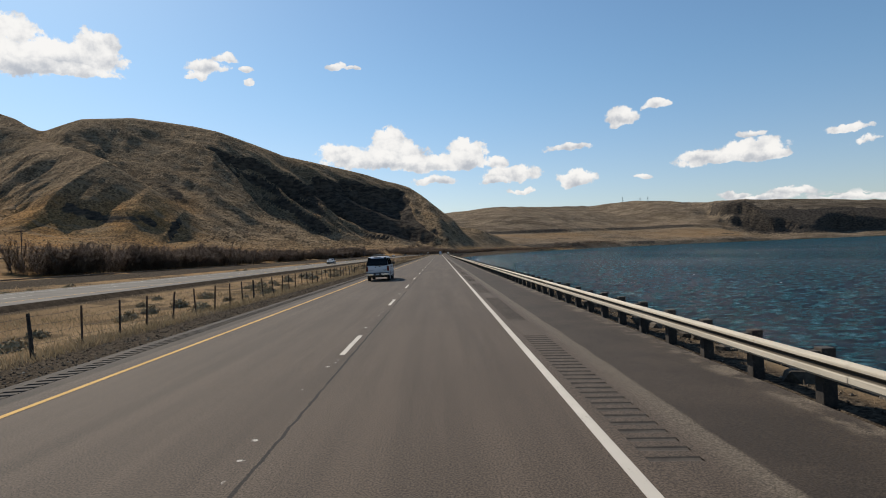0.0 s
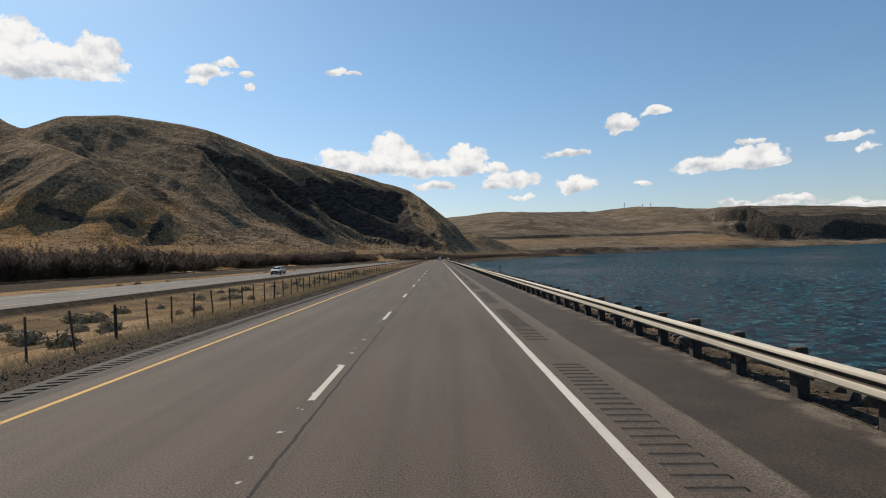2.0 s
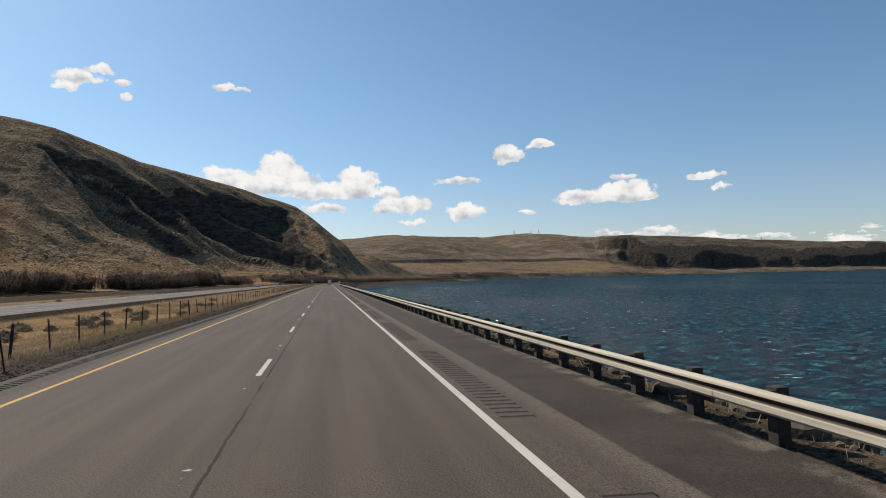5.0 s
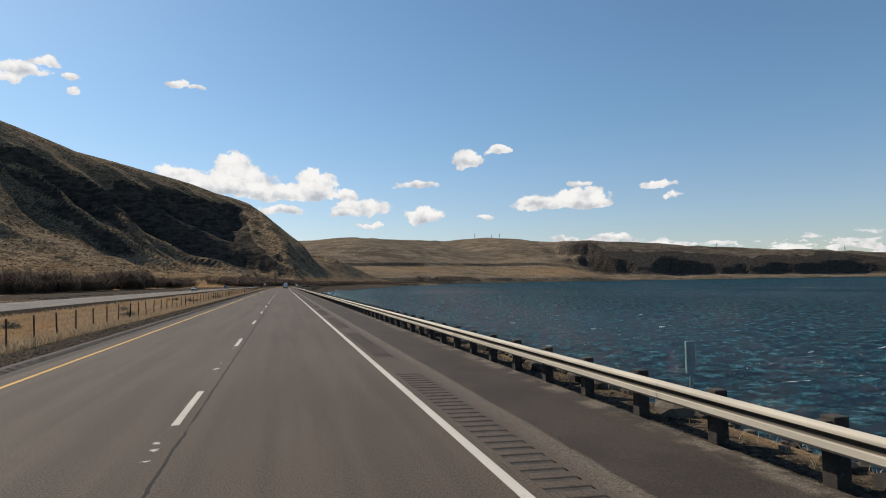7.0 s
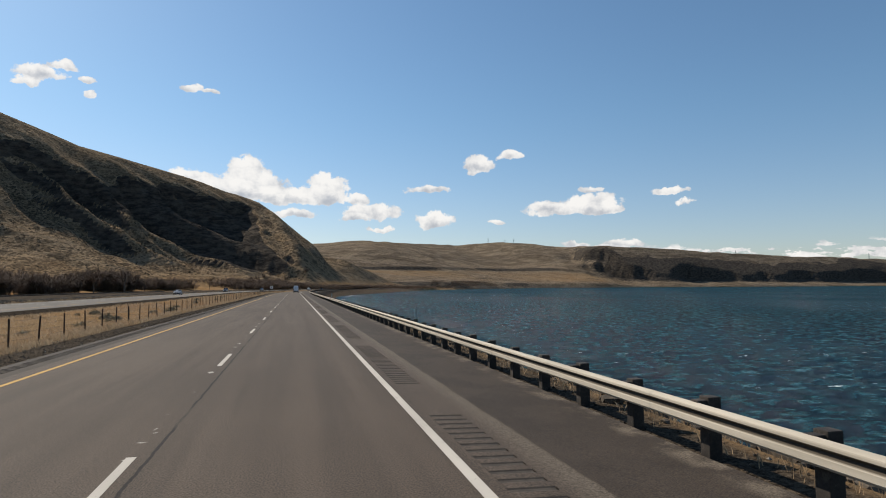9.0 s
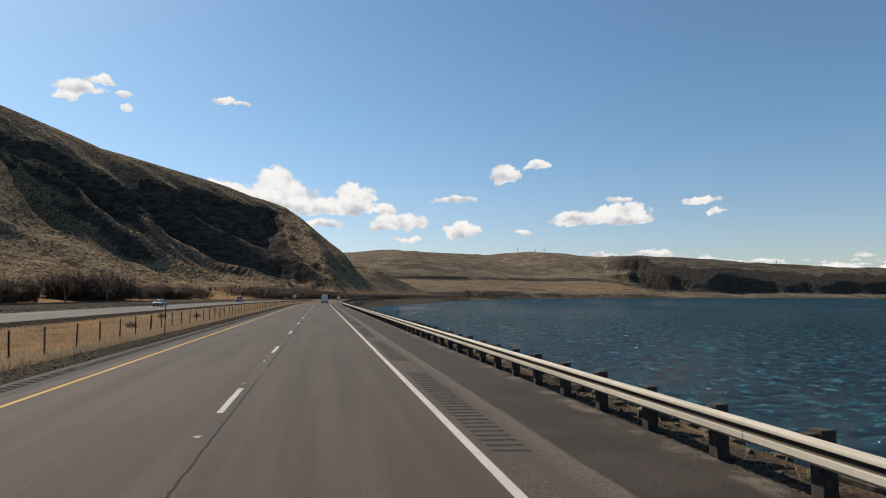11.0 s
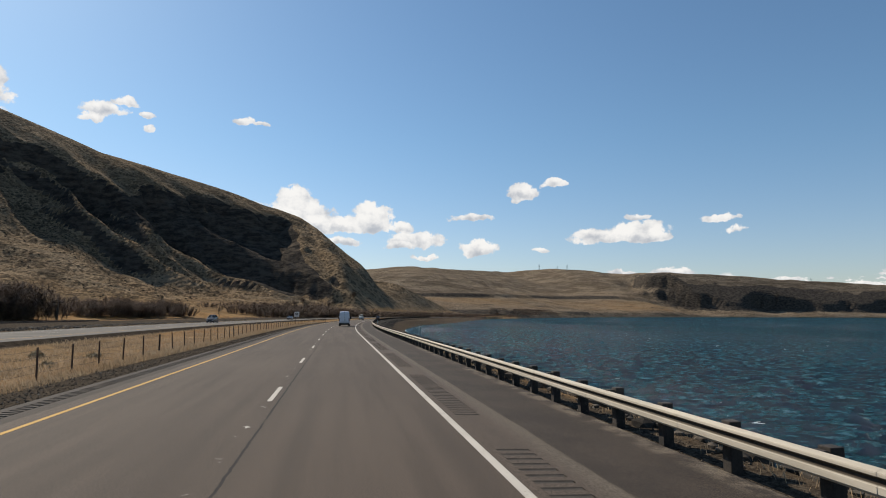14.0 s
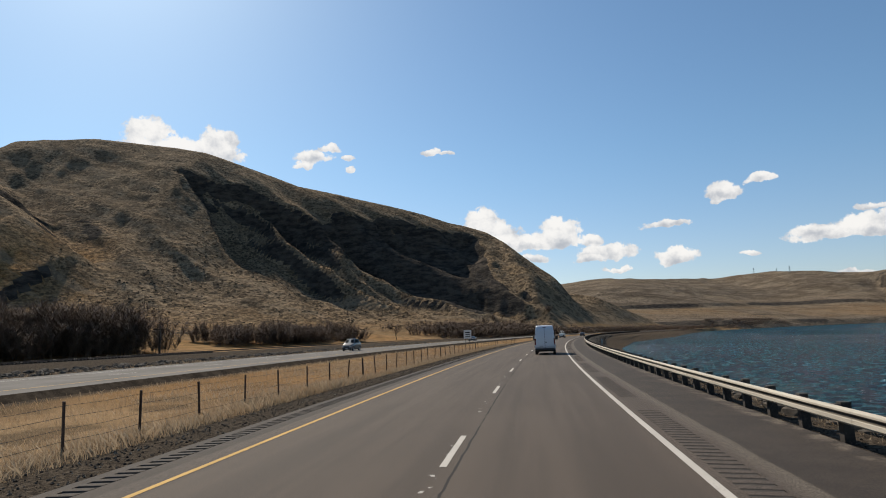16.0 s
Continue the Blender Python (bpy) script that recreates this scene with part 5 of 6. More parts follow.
hz, hg = land(hx, hy)[:2]
ok = (hz < 110) & (hr.rand(HN) > 0.25 + hg * 0.55) & (fbm(hx, hy, 60, 3, 15) + 0.3 * hr.randn(HN) > -0.05)
hx, hy, hz = hx[ok], hy[ok], hz[ok]


def hill_place(i):
    return float(hx[i]), float(hy[i]), float(hz[i]) + 0.1, float(0.35 + 0.75 * hr.rand() ** 2), float(hr.rand() * 6.3)


scatter_mesh("hillside_shrubs", len(hx), hill_place, [rock_mesh(k + 60, 0.7) for k in range(6)], M_HILLSAGE, "low dark sagebrush dotted over the hillside", "shrubs")


# ---- utility poles ----
def pole(x, y, h):
    o = tagged(new("utility_pole"), "dark wooden utility pole with a crossarm", "utility pole", "utility poles by the railway")
    t = bmesh.new()
    bm_tube(t, [(0, 0, -1), (0.02, 0, h * 0.5), (0, 0.03, h)], [0.17, 0.15, 0.11], 8)
    part("pole", t, M_POLE, o, smooth=True)
    part("crossarm", boxed(-1.2, 1.2, -0.07, 0.07, h - 0.75, h - 0.58, 0.01), M_POLE, o)
    for dx in (-1.05, -0.45, 0.45, 1.05):
        t = bmesh.new()
        bm_tube(t, [(dx, 0, h - 0.58), (dx, 0, h - 0.5), (dx, 0, h - 0.4)], [0.03, 0.06, 0.035], 6)
        part("insulator", t, M_GLASSCLEAR, o)
    o.matrix_basis = pose(x, y, level(x, y), 0, 0, 10)


for x, y, h in ((-62.5, 524, 5.2), (-136, 590, 9.0), (-118, 172, 8.5), (-112, 330, 8), (-100, 450, 8)):
    pole(x, y, h)


# ---- pylons on the far ridge ----
def pylon(x, y, h):
    o = tagged(new("pylon"), "distant grey steel lattice power pylon on the ridge", "pylon", "pylons on the far ridge")
    for sx, sy in ((-1, -1), (1, -1), (1, 1), (-1, 1)):
        t = bmesh.new()
        bm_tube(t, [(sx * 4, sy * 4, -2), (sx * 1.2, sy * 1.2, h * 0.6), (sx * 0.5, sy * 0.5, h)], [0.4, 0.35, 0.3], 4)
        part("leg", t, M_DELIN, o)
    for k, zz in enumerate((0.62, 0.76, 0.9)):
        part("crossarm", boxed(-6 + k, 6 - k, -0.5, 0.5, h * zz, h * zz + 0.8), M_DELIN, o)
    for k in range(5):
        w = 3.6 - 0.6 * k
        t = bmesh.new()
        bm_tube(t, [(-w, -w, h * 0.12 * k), (w - 0.5, -w + 0.5, h * 0.12 * (k + 1))], [0.25, 0.25], 4)
        part("brace", t, M_DELIN, o)
    o.matrix_basis = pose(x, y, level(x, y), 0, 0, 20)


for x, y in ((1190, 3901), (1276, 3822), (1221, 3522), (3097, 2949), (2400, 3150)):
    pylon(x, y, 32)


# ---- vehicles ----
def arch(cy, r, z0, n=9, cz=0.4):
    """Wheel opening in a body outline, from front to back."""
    a0 = math.asin((z0 - cz) / r) if abs(z0 - cz) < r else 0
    return [(cy + r * math.cos(a0 + (math.pi - 2 * a0) * k / n), cz + r * math.sin(a0 + (math.pi - 2 * a0) * k / n)) for k in range(n + 1)]


class Shape:
    """A vehicle body: a side outline swept across a width that narrows with height and towards the ends."""

    def __init__(self, outline, widths, ends):
        self.outline, self.widths, self.ends = outline, widths, ends

    def half(self, y, z):
        w = float(np.interp(z, *zip(*self.widths)))
        return w * float(np.interp(y, *zip(*self.ends)))

    def body(self, bevel=0.05):
        bm = bmesh.new()
        cols = []
        for k in (-1.0, -0.55, 0.0, 0.55, 1.0):
            cols.append([bm.verts.new((k * self.half(y, z), y, z + (0.02 * (1 - k * k) if z > 1.0 else 0))) for y, z in self.outline])
        n = len(self.outline)
        for a, b in zip(cols, cols[1:]):
            for i in range(n):
                j = (i + 1) % n
                bm.faces.new((a[i], b[i], b[j], a[j]))
        bm.faces.new(cols[0])
        bm.faces.new(cols[-1][::-1])
        bmesh.ops.recalc_face_normals(bm, faces=bm.faces)
        rim = [e for e in bm.edges if len(e.link_faces) == 2 and any(len(f.verts) > 4 for f in e.link_faces)]
        bmesh.ops.bevel(bm, geom=rim, offset=bevel, segments=3, affect="EDGES", profile=0.6, clamp_overlap=True)
        return bm

    def side_panel(self, poly, sign, proud=0.006, thick=0.012, cuts=4):
        """A pane or strip lying on the body's side; poly in (y, z)."""
        return pane(poly, [z for z, _ in self.widths], lambda y, z: (sign * (self.half(y, z) + proud), y, z), lambda y, z: (sign * (self.half(y, z) + proud - thick), y, z), cuts)


def pane(poly, knots, outer, inner, cuts=4):
    """A thin curved sheet over a convex outline, cut in rows so that it follows the body."""
    lo, hi = min(p[1] for p in poly), max(p[1] for p in poly)
    rows = sorted({lo, hi, *[p[1] for p in poly], *[z for z in knots if lo < z < hi]})
    bm = bmesh.new()
    grids = []
    for fn in (outer, inner):
        g = []
        for z in rows:
            hits = []
            for p, q in zip(poly, poly[1:] + poly[:1]):
                if min(p[1], q[1]) - 1e-9 <= z <= max(p[1], q[1]) + 1e-9:
                    if abs(p[1] - q[1]) < 1e-9:
                        hits += [p[0], q[0]]
                    else:
                        hits.append(p[0] + (q[0] - p[0]) * (z - p[1]) / (q[1] - p[1]))
            a, b = min(hits), max(hits)
            g.append([bm.verts.new(fn(a + (b - a) * k / cuts, z)) for k in range(cuts + 1)])
        grids.append(g)
    for g in grids:
        for r0, r1 in zip(g, g[1:]):
            for k in range(cuts):
                bm.faces.new((r0[k], r0[k + 1], r1[k + 1], r1[k]))
    o, n = grids
    rim_o = o[0] + [r[-1] for r in o[1:]] + o[-1][-2::-1] + [r[0] for r in o[-2:0:-1]]
    rim_n = n[0] + [r[-1] for r in n[1:]] + n[-1][-2::-1] + [r[0] for r in n[-2:0:-1]]
    for i in range(len(rim_o)):
        j = (i + 1) % len(rim_o)
        bm.faces.new((rim_o[i], rim_n[i], rim_n[j], rim_o[j]))
    bmesh.ops.remove_doubles(bm, verts=bm.verts, dist=1e-5)
    bmesh.ops.recalc_face_normals(bm, faces=bm.faces)
    return bm


def end_panel(poly, yz, proud, thick=0.012):
    """A pane on the rear or front face; poly in (x, z), yz gives the face's y at each height."""
    zs, ys = [p[0] for p in yz], [p[1] for p in yz]
    back = math.copysign(thick, proud)
    return pane(poly, zs, lambda x, z: (x, float(np.interp(z, zs, ys)) + proud, z), lambda x, z: (x, float(np.interp(z, zs, ys)) + proud - back, z))


def spun(profile, n=28):
    """A ring turned about the x axis from (x, radius) points."""
    bm = bmesh.new()
    rings = [[bm.verts.new((x, r * math.cos(k * math.tau / n), r * math.sin(k * math.tau / n))) for k in range(n)] for x, r in profile]
    for a, b in zip(rings, rings[1:]):
        for k in range(n):
            bm.faces.new((a[k], a[(k + 1) % n], b[(k + 1) % n], b[k]))
    bmesh.ops.recalc_face_normals(bm, faces=bm.faces)
    return bm


def wheel(parent, x, y, r, w, sign):
    hub = new("wheel")
    hub.parent = parent
    hub.location = (x, y, r)
    ty = part("tyre", spun([(-w / 2 + 0.02, r * 0.66), (-w / 2, r * 0.72), (-w / 2, r * 0.93), (-w / 2 + 0.03, r), (w / 2 - 0.03, r), (w / 2, r * 0.93), (w / 2, r * 0.72), (w / 2 - 0.02, r * 0.66), (-w / 2 + 0.02, r * 0.66)]), M_RUBBER, hub, smooth=True)
    bm = spun([(sign * w * 0.46, r * 0.68), (sign * w * 0.40, r * 0.64), (sign * w * 0.1, r * 0.6), (sign * w * 0.1, 0.01)])
    for k in range(6):
        rot = Matrix.Rotation(k * math.tau / 6, 4, "X")
        bm_box(bm, 0, 0, 0, 0, 0, 0)
        bm.verts.ensure_lookup_table()
        vs = bm.verts[-8:]
        for i, v in enumerate(vs):
            v.co = rot @ Vector((sign * w * (0.28 if i & 1 else 0.42), (-0.035 if i & 2 else 0.035), r * (0.12 if i & 4 else 0.64)))
    bmesh.ops.recalc_face_normals(bm, faces=bm.faces)
    part("rim", bm, M_RIM, hub, "grey alloy rim")
    return hub


def seam(parent, shape, y, z0, z1, sign):
    part("door_seam", shape.side_panel([(y - 0.006, z0), (y + 0.006, z0), (y + 0.006, z1), (y - 0.006, z1)], sign, 0.002, 0.01), M_TRIM, parent)


def sport_utility(m):
    """Long white sport utility with a roof rack."""
    top = tagged(new("suv"), "long white sport utility with dark windows and roof rack", "car")
    out = [(-2.70, 0.45), (-2.735, 0.62), (-2.735, 1.212), (-2.66, 1.537), (-2.56, 1.819), (-2.42, 1.922), (-2.15, 1.955), (0.2, 1.95), (0.46, 1.894), (1.12, 1.368),
           (1.28, 1.307), (1.9, 1.278), (2.45, 1.17), (2.66, 0.98), (2.74, 0.78), (2.74, 0.5), (2.62, 0.42)]
    out += arch(1.8, 0.47, 0.42) + [(0.4, 0.37), (-0.9, 0.37)] + arch(-1.5, 0.47, 0.42)
    sh = Shape(out, [(0.3, 0.955), (0.62, 0.99), (0.95, 0.985), (1.255, 0.965), (1.518, 0.90), (1.847, 0.815), (1.99, 0.77)],
               [(-2.74, 0.955), (-2.3, 1.0), (1.6, 1.0), (2.4, 0.96), (2.74, 0.86)])
    part("body", sh.body(0.055), M_CARWHITE, top, smooth=True)
    rear = [(0.4, -2.73), (0.62, -2.735), (1.212, -2.735), (1.537, -2.66), (1.819, -2.56), (1.922, -2.42)]
    # dark inner tub behind the wheels
    part("underbody", boxed(-0.8, 0.8, -2.3, 2.4, 0.3, 0.88, 0.03), M_TRIM, top)
    part("rear_window", end_panel([(-0.9, 1.25), (0.9, 1.25), (0.85, 1.537), (0.775, 1.905), (-0.775, 1.905), (-0.85, 1.537)], rear, -0.012), M_GLASS, top, "dark tinted rear window")
    for sg_ in (-1, 1):
        part("quarter_window", sh.side_panel([(-2.66, 1.28), (-1.0, 1.29), (-1.06, 1.83), (-2.5, 1.85)], sg_), M_GLASS, top, "dark tinted quarter window")
        part("rear_door_window", sh.side_panel([(-0.84, 1.29), (-0.02, 1.29), (-0.06, 1.81), (-0.88, 1.81)], sg_), M_GLASS, top)
        part("front_door_window", sh.side_panel([(0.08, 1.29), (0.94, 1.31), (0.44, 1.79), (0.05, 1.81)], sg_), M_GLASSCLEAR, top)
        for yy in (-0.93, 0.02, 1.02):
            seam(top, sh, yy, 0.45, 1.27, sg_)
        part("side_moulding", sh.side_panel([(-0.98, 0.66), (1.28, 0.66), (1.28, 0.76), (-0.98, 0.76)], sg_, 0.022, 0.03), M_STRIPE, top, "grey body-side moulding")
        part("side_moulding", sh.side_panel([(-2.5, 0.66), (-2.0, 0.66), (-2.0, 0.76), (-2.5, 0.76)], sg_, 0.022, 0.03), M_STRIPE, top, "grey body-side moulding")
        part("lower_trim", sh.side_panel([(-0.98, 0.4), (1.28, 0.4), (1.28, 0.54), (-0.98, 0.54)], sg_, 0.012, 0.02), M_STRIPE, top)
        part("running_board", boxed(sg_ * 0.94, sg_ * 1.07, -0.92, 1.25, 0.31, 0.37, 0.015) if sg_ > 0 else boxed(-1.07, -0.94, -0.92, 1.25, 0.31, 0.37, 0.015), M_TRIM, top)
        for cy in (-1.5, 1.8):
            ring = arch(cy, 0.50, 0.42, 12)
            inner = arch(cy, 0.455, 0.42, 12)[::-1]
            bm = bmesh.new()
            a = [bm.verts.new((sg_ * (sh.half(y, z) + 0.028), y, z)) for y, z in ring]
            b = [bm.verts.new((sg_ * (sh.half(y, z) + 0.022), y, z)) for y, z in inner[::-1]]
            c = [bm.verts.new((sg_ * (sh.half(y, z) - 0.03), y, z)) for y, z in ring]
            for i in range(len(a) - 1):
                bm.faces.new((a[i], a[i + 1], b[i + 1], b[i]))
                bm.faces.new((a[i], c[i], c[i + 1], a[i + 1]))
            bmesh.ops.recalc_face_normals(bm, faces=bm.faces)
            part("arch_flare", bm, M_CARWHITE, top)
        lamp = new("tail_lamp")
        lamp.parent = top
        x0, x1 = sorted((sg_ * 0.80, sg_ * 0.985))
        part("stop_lens", boxed(x0, x1, -2.775, -2.60, 0.80, 1.07, 0.015), M_LAMPRED, lamp, "red lens")
        part("turn_lens", boxed(x0, x1, -2.772, -2.60, 1.075, 1.2, 0.015), M_LAMPAMBER, lamp, "amber lens")
        mir = new("mirror")
        mir.parent = top
        x0, x1 = sorted((sg_ * 0.98, sg_ * 1.2))
        part("housing", boxed(x0, x1, 0.98, 1.1, 1.27, 1.48, 0.03), M_TRIM, mir)
        part("arm", boxed(min(sg_ * 0.9, sg_ * 1.0), max(sg_ * 0.9, sg_ * 1.0), 1.0, 1.08, 1.3, 1.36, 0.01), M_TRIM, mir)
        for yy in (-0.78, 0.2):
            part("door_handle", sh.side_panel([(yy, 1.08), (yy + 0.2, 1.08), (yy + 0.2, 1.14), (yy, 1.14)], sg_, 0.03, 0.03, 1), M_TRIM, top)
        part("roof_rail", bm_tube(bmesh.new(), [(sg_ * 0.66, -2.2, 1.97), (sg_ * 0.66, -2.05, 2.02), (sg_ * 0.66, 0.0, 2.02), (sg_ * 0.66, 0.15, 1.96)], [0.02] * 4, 8), M_TRIM, top)
        wheel(top, sg_ * 0.86, -1.5, 0.385, 0.25, sg_)
        wheel(top, sg_ * 0.86, 1.8, 0.385, 0.25, sg_)
        part("fog_bar", boxed(min(sg_ * 0.52, sg_ * 0.95), max(sg_ * 0.52, sg_ * 0.95), -2.9, -2.86, 0.52, 0.64, 0.012), M_CHROME, top)
    for yy in (-1.9, -0.9, -0.2):
        part("cross_bar", boxed(-0.66, 0.66, yy - 0.025, yy + 0.025, 2.015, 2.045, 0.01), M_TRIM, top)
    part("rack_board", boxed(-0.42, 0.55, -1.95, -0.85, 2.09, 2.12, 0.008), M_CARTAN, top, "pale board on the roof rack")
    part("rear_bumper", boxed(-0.97, 0.97, -2.87, -2.66, 0.46, 0.66, 0.035), M_CHROME, top, "chrome rear bumper")
    part("bumper_step", boxed(-0.99, 0.99, -2.86, -2.64, 0.661, 0.70, 0.012), M_TRIM, top)
    part("plate_recess", boxed(-0.34, 0.34, -2.885, -2.872, 0.47, 0.66, 0.008), M_TRIM, top)
    part("plate_bar", boxed(-0.16, 0.16, -2.897, -2.887, 0.5, 0.62, 0.005), M_PLATE, top, "blank number plate")
    part("tailgate_handle", boxed(-0.1, 0.12, -2.765, -2.737, 0.83, 0.92, 0.01), M_CARWHITE, top)
    part("badge", boxed(0.5, 0.73, -2.748, -2.737, 0.86, 0.91, 0.004), M_TRIM, top)
    part("badge", boxed(-0.75, -0.35, -2.748, -2.737, 0.86, 0.9, 0.004), M_STRIPE, top)
    part("wiper_pivot", boxed(0.12, 0.28, -2.78, -2.737, 1.17, 1.23, 0.01), M_TRIM, top)
    part("wiper_arm", boxed(-0.2, 0.62, -2.775, -2.745, 1.225, 1.245, 0.004), M_TRIM, top)
    part("lock", boxed(-0.22, -0.14, -2.75, -2.737, 1.08, 1.15, 0.01), M_TRIM, top)
    part("spoiler_lamp", boxed(-0.3, 0.3, -2.53, -2.44, 1.905, 1.93, 0.01), M_LAMPRED, top)
    part("windscreen", end_panel([(-0.84, 1.4), (0.84, 1.4), (0.70, 1.84), (-0.70, 1.84)], [(1.368, 1.12), (1.894, 0.46)], 0.012), M_GLASSCLEAR, top)
    for sg_ in (-1, 1):
        part("headlamp", boxed(min(sg_ * 0.6, sg_ * 0.86), max(sg_ * 0.6, sg_ * 0.86), 2.62, 2.745, 0.8, 0.98, 0.02), M_LAMPCLEAR, top)
    part("grille", boxed(-0.56, 0.56, 2.66, 2.755, 0.76, 0.98, 0.02), M_TRIM, top)
    part("front_bumper", boxed(-0.9, 0.9, 2.62, 2.83, 0.45, 0.68, 0.04), M_CHROME, top)
    part("exhaust_pipe", bm_tube(bmesh.new(), [(0.55, -2.3, 0.36), (0.6, -2.75, 0.35)], [0.035, 0.035], 8), M_CHROME, top)
    # the body is narrower than it is tall
    for ob in list(top.children):
        if ob.type == "EMPTY":
            ob.location.x *= 0.93
            ob.scale.x = 0.93
        else:
            ob.data.transform(Matrix.Diagonal((0.93, 1, 1, 1)))
    top.matrix_basis = m
    return top


def panel_van(m):
    """Tall white cargo van."""
    top = tagged(new("van"), "tall white high-roof cargo van with double rear doors", "van")
    out = [(-2.92, 0.45), (-2.96, 0.8), (-2.95, 1.6), (-2.90, 2.25), (-2.80, 2.6), (-2.55, 2.72), (0.9, 2.72), (1.35, 2.58), (1.75, 2.1), (2.15, 1.45), (2.75, 1.2), (2.92, 0.95), (2.95, 0.45)]
    out += arch(1.95, 0.44, 0.4, 9, 0.38) + arch(-1.65, 0.44, 0.4, 9, 0.38)
    sh = Shape(out, [(0.3, 0.96), (0.8, 0.99), (1.3, 0.985), (2.1, 0.91), (2.55, 0.82), (2.74, 0.74)], [(-2.96, 0.97), (-2.6, 1.0), (1.6, 1.0), (2.95, 0.84)])
    part("body", sh.body(0.06), M_CARWHITE, top, smooth=True)
    part("underbody", boxed(-0.8, 0.8, -2.5, 2.5, 0.28, 0.85, 0.02), M_TRIM, top)
    rear = [(0.4, -2.93), (0.8, -2.96), (1.6, -2.95), (2.25, -2.90), (2.6, -2.80)]
    part("door_seam", end_panel([(-0.012, 0.62), (0.012, 0.62), (0.012, 2.5), (-0.012, 2.5)], rear, -0.006), M_TRIM, top)
    for sg_ in (-1, 1):
        part("rear_door_panel", end_panel([(sg_ * 0.1, 1.55), (sg_ * 0.72, 1.55), (sg_ * 0.66, 2.28), (sg_ * 0.1, 2.28)], rear, -0.012), M_CARWHITE, top)
        part("rear_door_panel", end_panel([(sg_ * 0.1, 0.75), (sg_ * 0.74, 0.75), (sg_ * 0.74, 1.35), (sg_ * 0.1, 1.35)], rear, -0.012), M_CARWHITE, top)
        part("tail_lamp", end_panel([(sg_ * 0.82, 0.92), (sg_ * 0.955, 0.92), (sg_ * 0.935, 1.5), (sg_ * 0.82, 1.5)], rear, -0.02), M_LAMPRED, top, "tall red tail lamp")
        part("hinge", end_panel([(sg_ * 0.83, 1.9), (sg_ * 0.9, 1.9), (sg_ * 0.9, 1.98), (sg_ * 0.83, 1.98)], rear, -0.025), M_TRIM, top)
        mir = new("mirror")
        mir.parent = top
        x0, x1 = sorted((sg_ * 0.98, sg_ * 1.24))
        part("housing", boxed(x0, x1, 1.62, 1.76, 1.32, 1.72, 0.03), M_TRIM, mir)
        part("arm", boxed(min(sg_ * 0.88, sg_ * 1.0), max(sg_ * 0.88, sg_ * 1.0), 1.66, 1.74, 1.4, 1.5, 0.01), M_TRIM, mir)
        wheel(top, sg_ * 0.85, -1.65, 0.36, 0.24, sg_)
        wheel(top, sg_ * 0.85, 1.95, 0.36, 0.24, sg_)
        part("side_moulding", sh.side_panel([(-2.7, 0.72), (1.4, 0.72), (1.4, 0.84), (-2.7, 0.84)], sg_, 0.02, 0.03), M_TRIM, top)
        part("cab_window", sh.side_panel([(1.0, 1.5), (1.95, 1.5), (1.55, 2.12), (1.0, 2.12)], sg_), M_GLASS, top)
    part("windscreen", end_panel([(-0.82, 1.5), (0.82, 1.5), (0.74, 2.15), (-0.74, 2.15)], [(1.45, 2.15), (2.1, 1.75), (2.58, 1.35)], 0.012), M_GLASS, top)
    part("rear_bumper", boxed(-0.93, 0.93, -3.05, -2.9, 0.42, 0.6, 0.03), M_TRIM, top, "black rear bumper step")
    part("plate_bar", boxed(-0.5, -0.2, -2.99, -2.972, 0.72, 0.84, 0.005), M_PLATE, top, "blank number plate")
    part("door_handle", boxed(0.05, 0.2, -2.99, -2.955, 1.12, 1.2, 0.01), M_TRIM, top)
    part("high_stop_lamp", boxed(-0.15, 0.15, -2.83, -2.78, 2.52, 2.57, 0.01), M_LAMPRED, top)
    top.matrix_basis = m
    return top


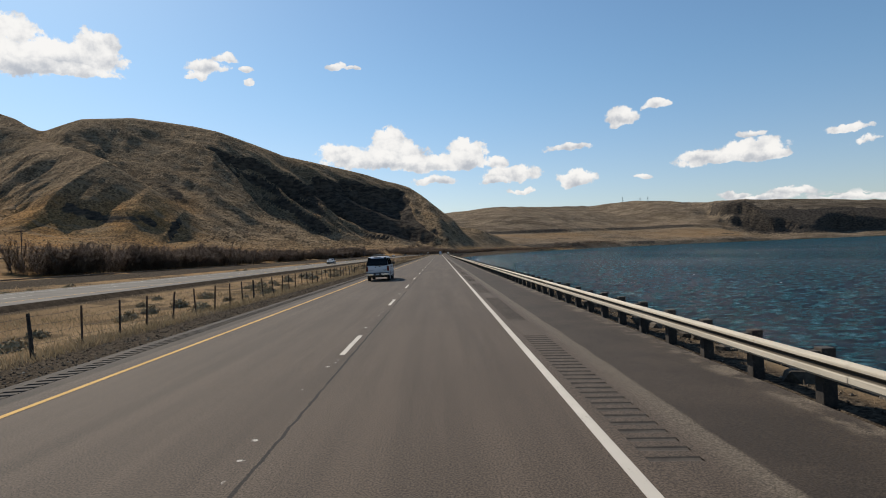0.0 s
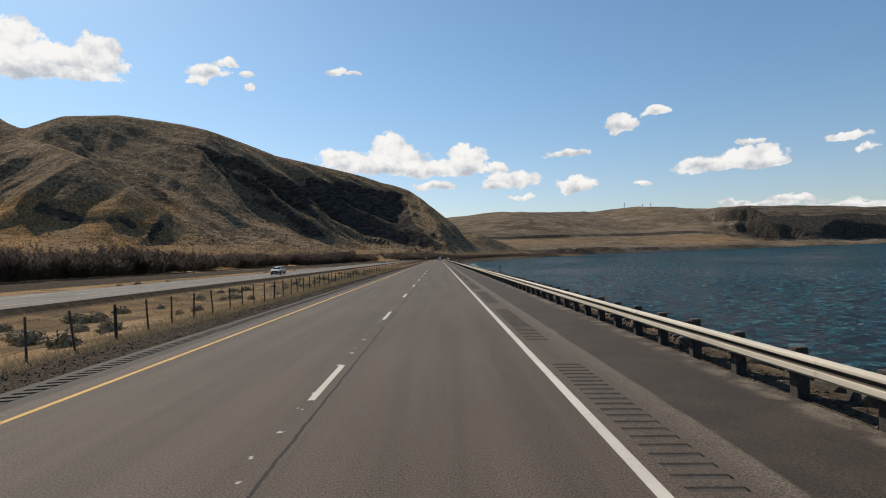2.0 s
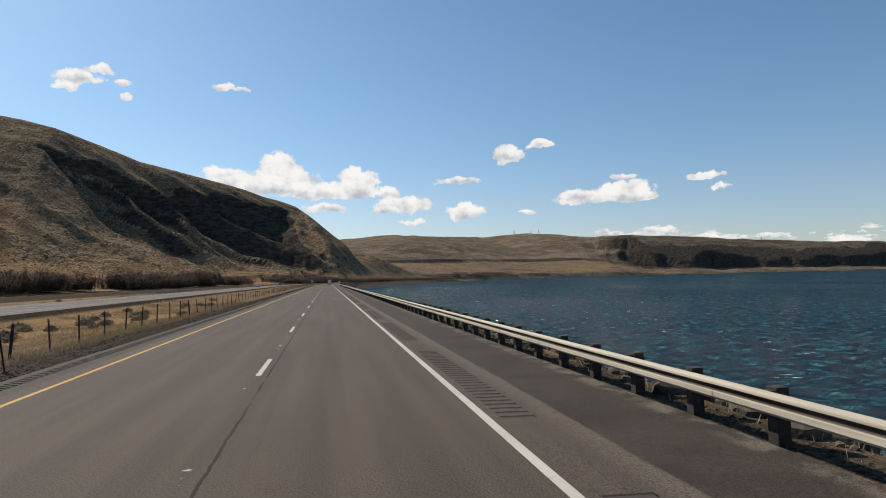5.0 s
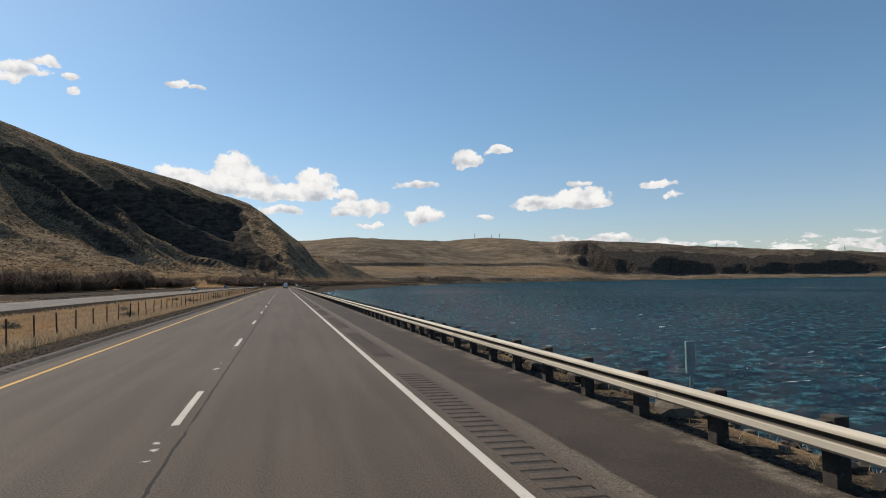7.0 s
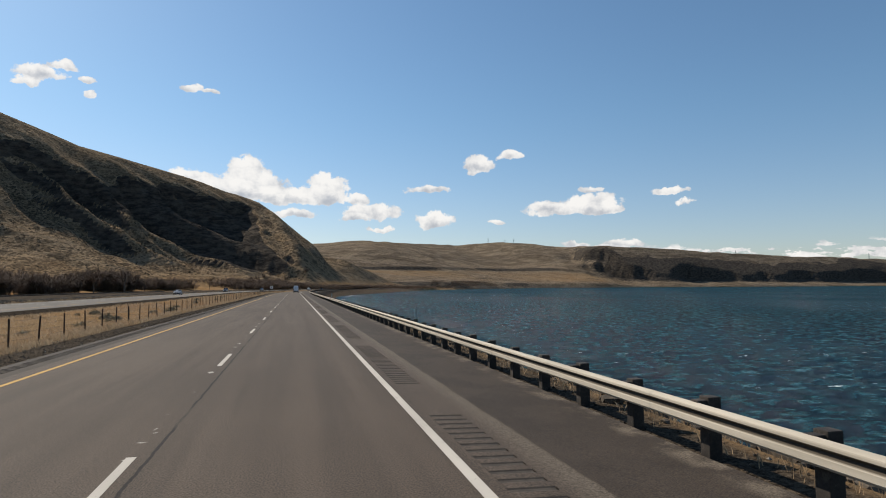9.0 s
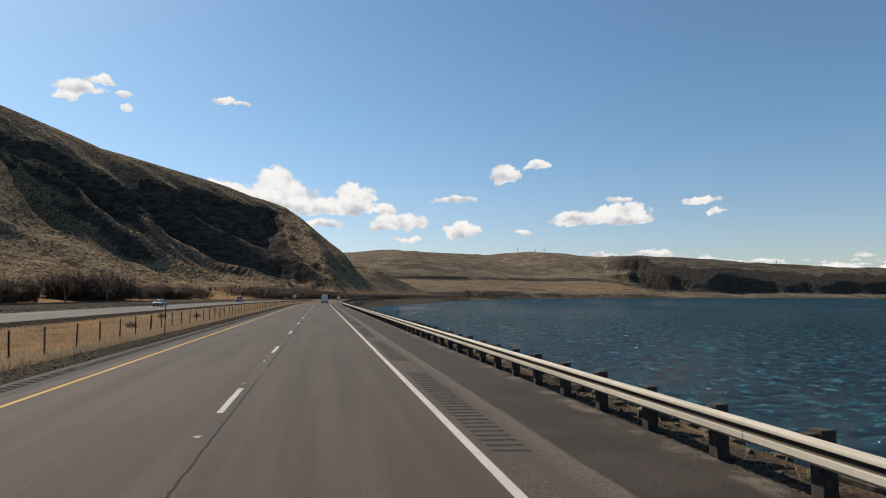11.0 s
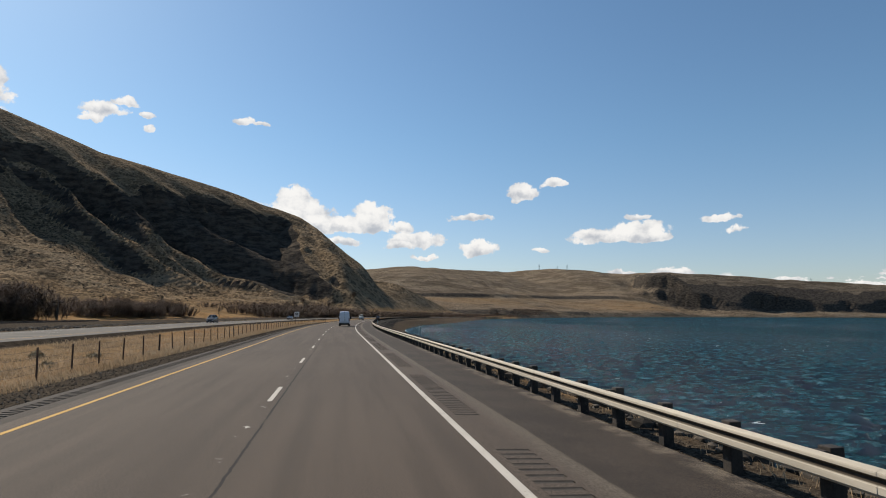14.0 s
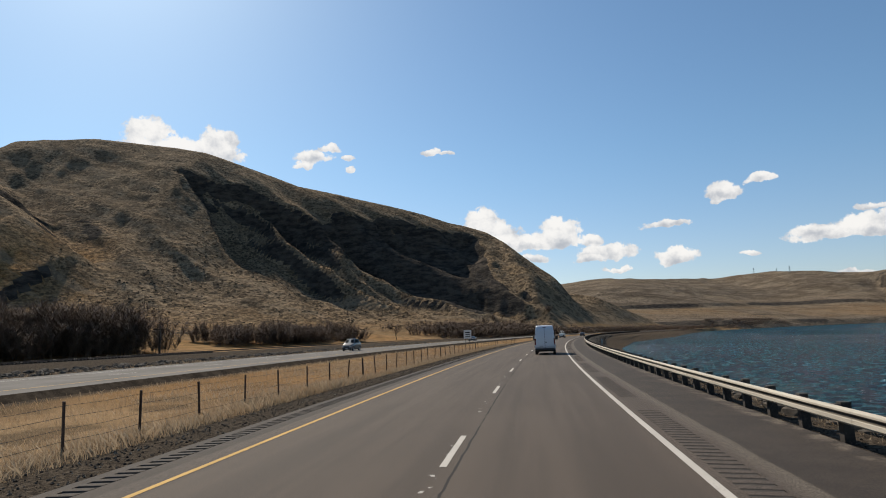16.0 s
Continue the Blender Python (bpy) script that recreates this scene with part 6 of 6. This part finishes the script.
def passenger_car(m, paint, label, tall=0.0, long=0.0):
    """A saloon, or with tall a crossover; its front looks along +y."""
    top = tagged(new("car"), label, "car")
    h = 1.42 + tall
    out = [(-2.2 - long, 0.4), (-2.28 - long, 0.6), (-2.25 - long, 0.92 + tall * 0.4), (-1.6 - long, 1.0 + tall * 0.7), (-0.95 - long, h - 0.04), (-0.3, h), (0.25, h - 0.03), (1.1, 0.98 + tall * 0.35), (1.95, 0.82 + tall * 0.3), (2.2, 0.65), (2.22, 0.38)]
    out += arch(1.38, 0.37, 0.3, 8, 0.32) + arch(-1.35 - long * 0.6, 0.37, 0.3, 8, 0.32)
    sh = Shape(out, [(0.2, 0.86), (0.55, 0.90), (0.95 + tall * 0.5, 0.87), (h - 0.05, 0.62), (h + 0.1, 0.56)], [(-2.3 - long, 0.88), (-1.5, 1.0), (1.3, 1.0), (2.22, 0.82)])
    part("body", sh.body(0.05), paint, top, smooth=True)
    part("underbody", boxed(-0.7, 0.7, -1.9, 1.95, 0.2, 0.62, 0.02), M_TRIM, top)
    b = 0.97 + tall * 0.55
    part("windscreen", end_panel([(-0.74, b + 0.04), (0.74, b + 0.04), (0.58, h - 0.1), (-0.58, h - 0.1)], [(0.98 + tall * 0.35, 1.1), (h - 0.03, 0.25)], 0.02), M_GLASS, top)
    part("rear_window", end_panel([(-0.72, b + 0.08), (0.72, b + 0.08), (0.58, h - 0.1), (-0.58, h - 0.1)], [(1.0 + tall * 0.7, -1.6 - long), (h - 0.04, -0.95 - long)], -0.02), M_GLASS, top)
    for sg_ in (-1, 1):
        part("front_window", sh.side_panel([(-0.3, b + 0.03), (0.85, b + 0.03), (0.25, h - 0.1), (-0.3, h - 0.08)], sg_), M_GLASS, top)
        part("rear_door_window", sh.side_panel([(-1.35 - long, b + 0.05), (-0.38, b + 0.03), (-0.38, h - 0.08), (-0.92 - long, h - 0.12)], sg_), M_GLASS, top)
        part("headlamp", boxed(min(sg_ * 0.48, sg_ * 0.76), max(sg_ * 0.48, sg_ * 0.76), 2.06, 2.235, 0.6, 0.74, 0.02), M_LAMPCLEAR, top)
        part("tail_lamp", boxed(min(sg_ * 0.52, sg_ * 0.8), max(sg_ * 0.52, sg_ * 0.8), -2.3 - long, -2.2 - long, 0.7, 0.86, 0.02), M_LAMPRED, top)
        part("mirror", boxed(min(sg_ * 0.84, sg_ * 1.0), max(sg_ * 0.84, sg_ * 1.0), 0.62, 0.72, b, b + 0.13, 0.02), M_TRIM, top)
        wheel(top, sg_ * 0.78, 1.38, 0.31, 0.2, sg_)
        wheel(top, sg_ * 0.78, -1.35 - long * 0.6, 0.31, 0.2, sg_)
    part("grille", boxed(-0.44, 0.44, 2.1, 2.24, 0.5, 0.68, 0.02), M_TRIM, top)
    part("front_bumper", boxed(-0.72, 0.72, 2.1, 2.27, 0.3, 0.46, 0.03), M_TRIM, top)
    part("rear_bumper", boxed(-0.76, 0.76, -2.34 - long, -2.2 - long, 0.36, 0.54, 0.03), M_TRIM, top)
    part("plate_bar", boxed(-0.18, 0.18, 2.272, 2.28, 0.34, 0.44), M_PLATE, top, "blank number plate")
    top.matrix_basis = m
    return top


sport_utility(on_road(-4.6, 50.25, 0.006))
panel_van(on_road(0.05, 490.0, 0.006))
passenger_car(on_road(-28.2, 159, 0.128, 180), M_CARSILVER, "silver saloon car with dark windows on pale pavement")
passenger_car(on_road(-31.9, 424, 0.128, 180), M_CARSILVER, "silver saloon car on the opposite carriageway")
passenger_car(on_road(-31.9, 525, 0.128, 180), M_CARDARK, "dark tall passenger car on the opposite carriageway", 0.5, 0.3)
passenger_car(on_road(-28.3, 612, 0.128, 180), M_CARDARK, "dark saloon car on the opposite carriageway")
passenger_car(on_road(-4.0, 640, 0.006), M_CARTAN, "cream tall vehicle far along the bend", 0.75, 0.6)
passenger_car(on_road(0.2, 676, 0.006), M_CARDARK, "dark car far along the bend")
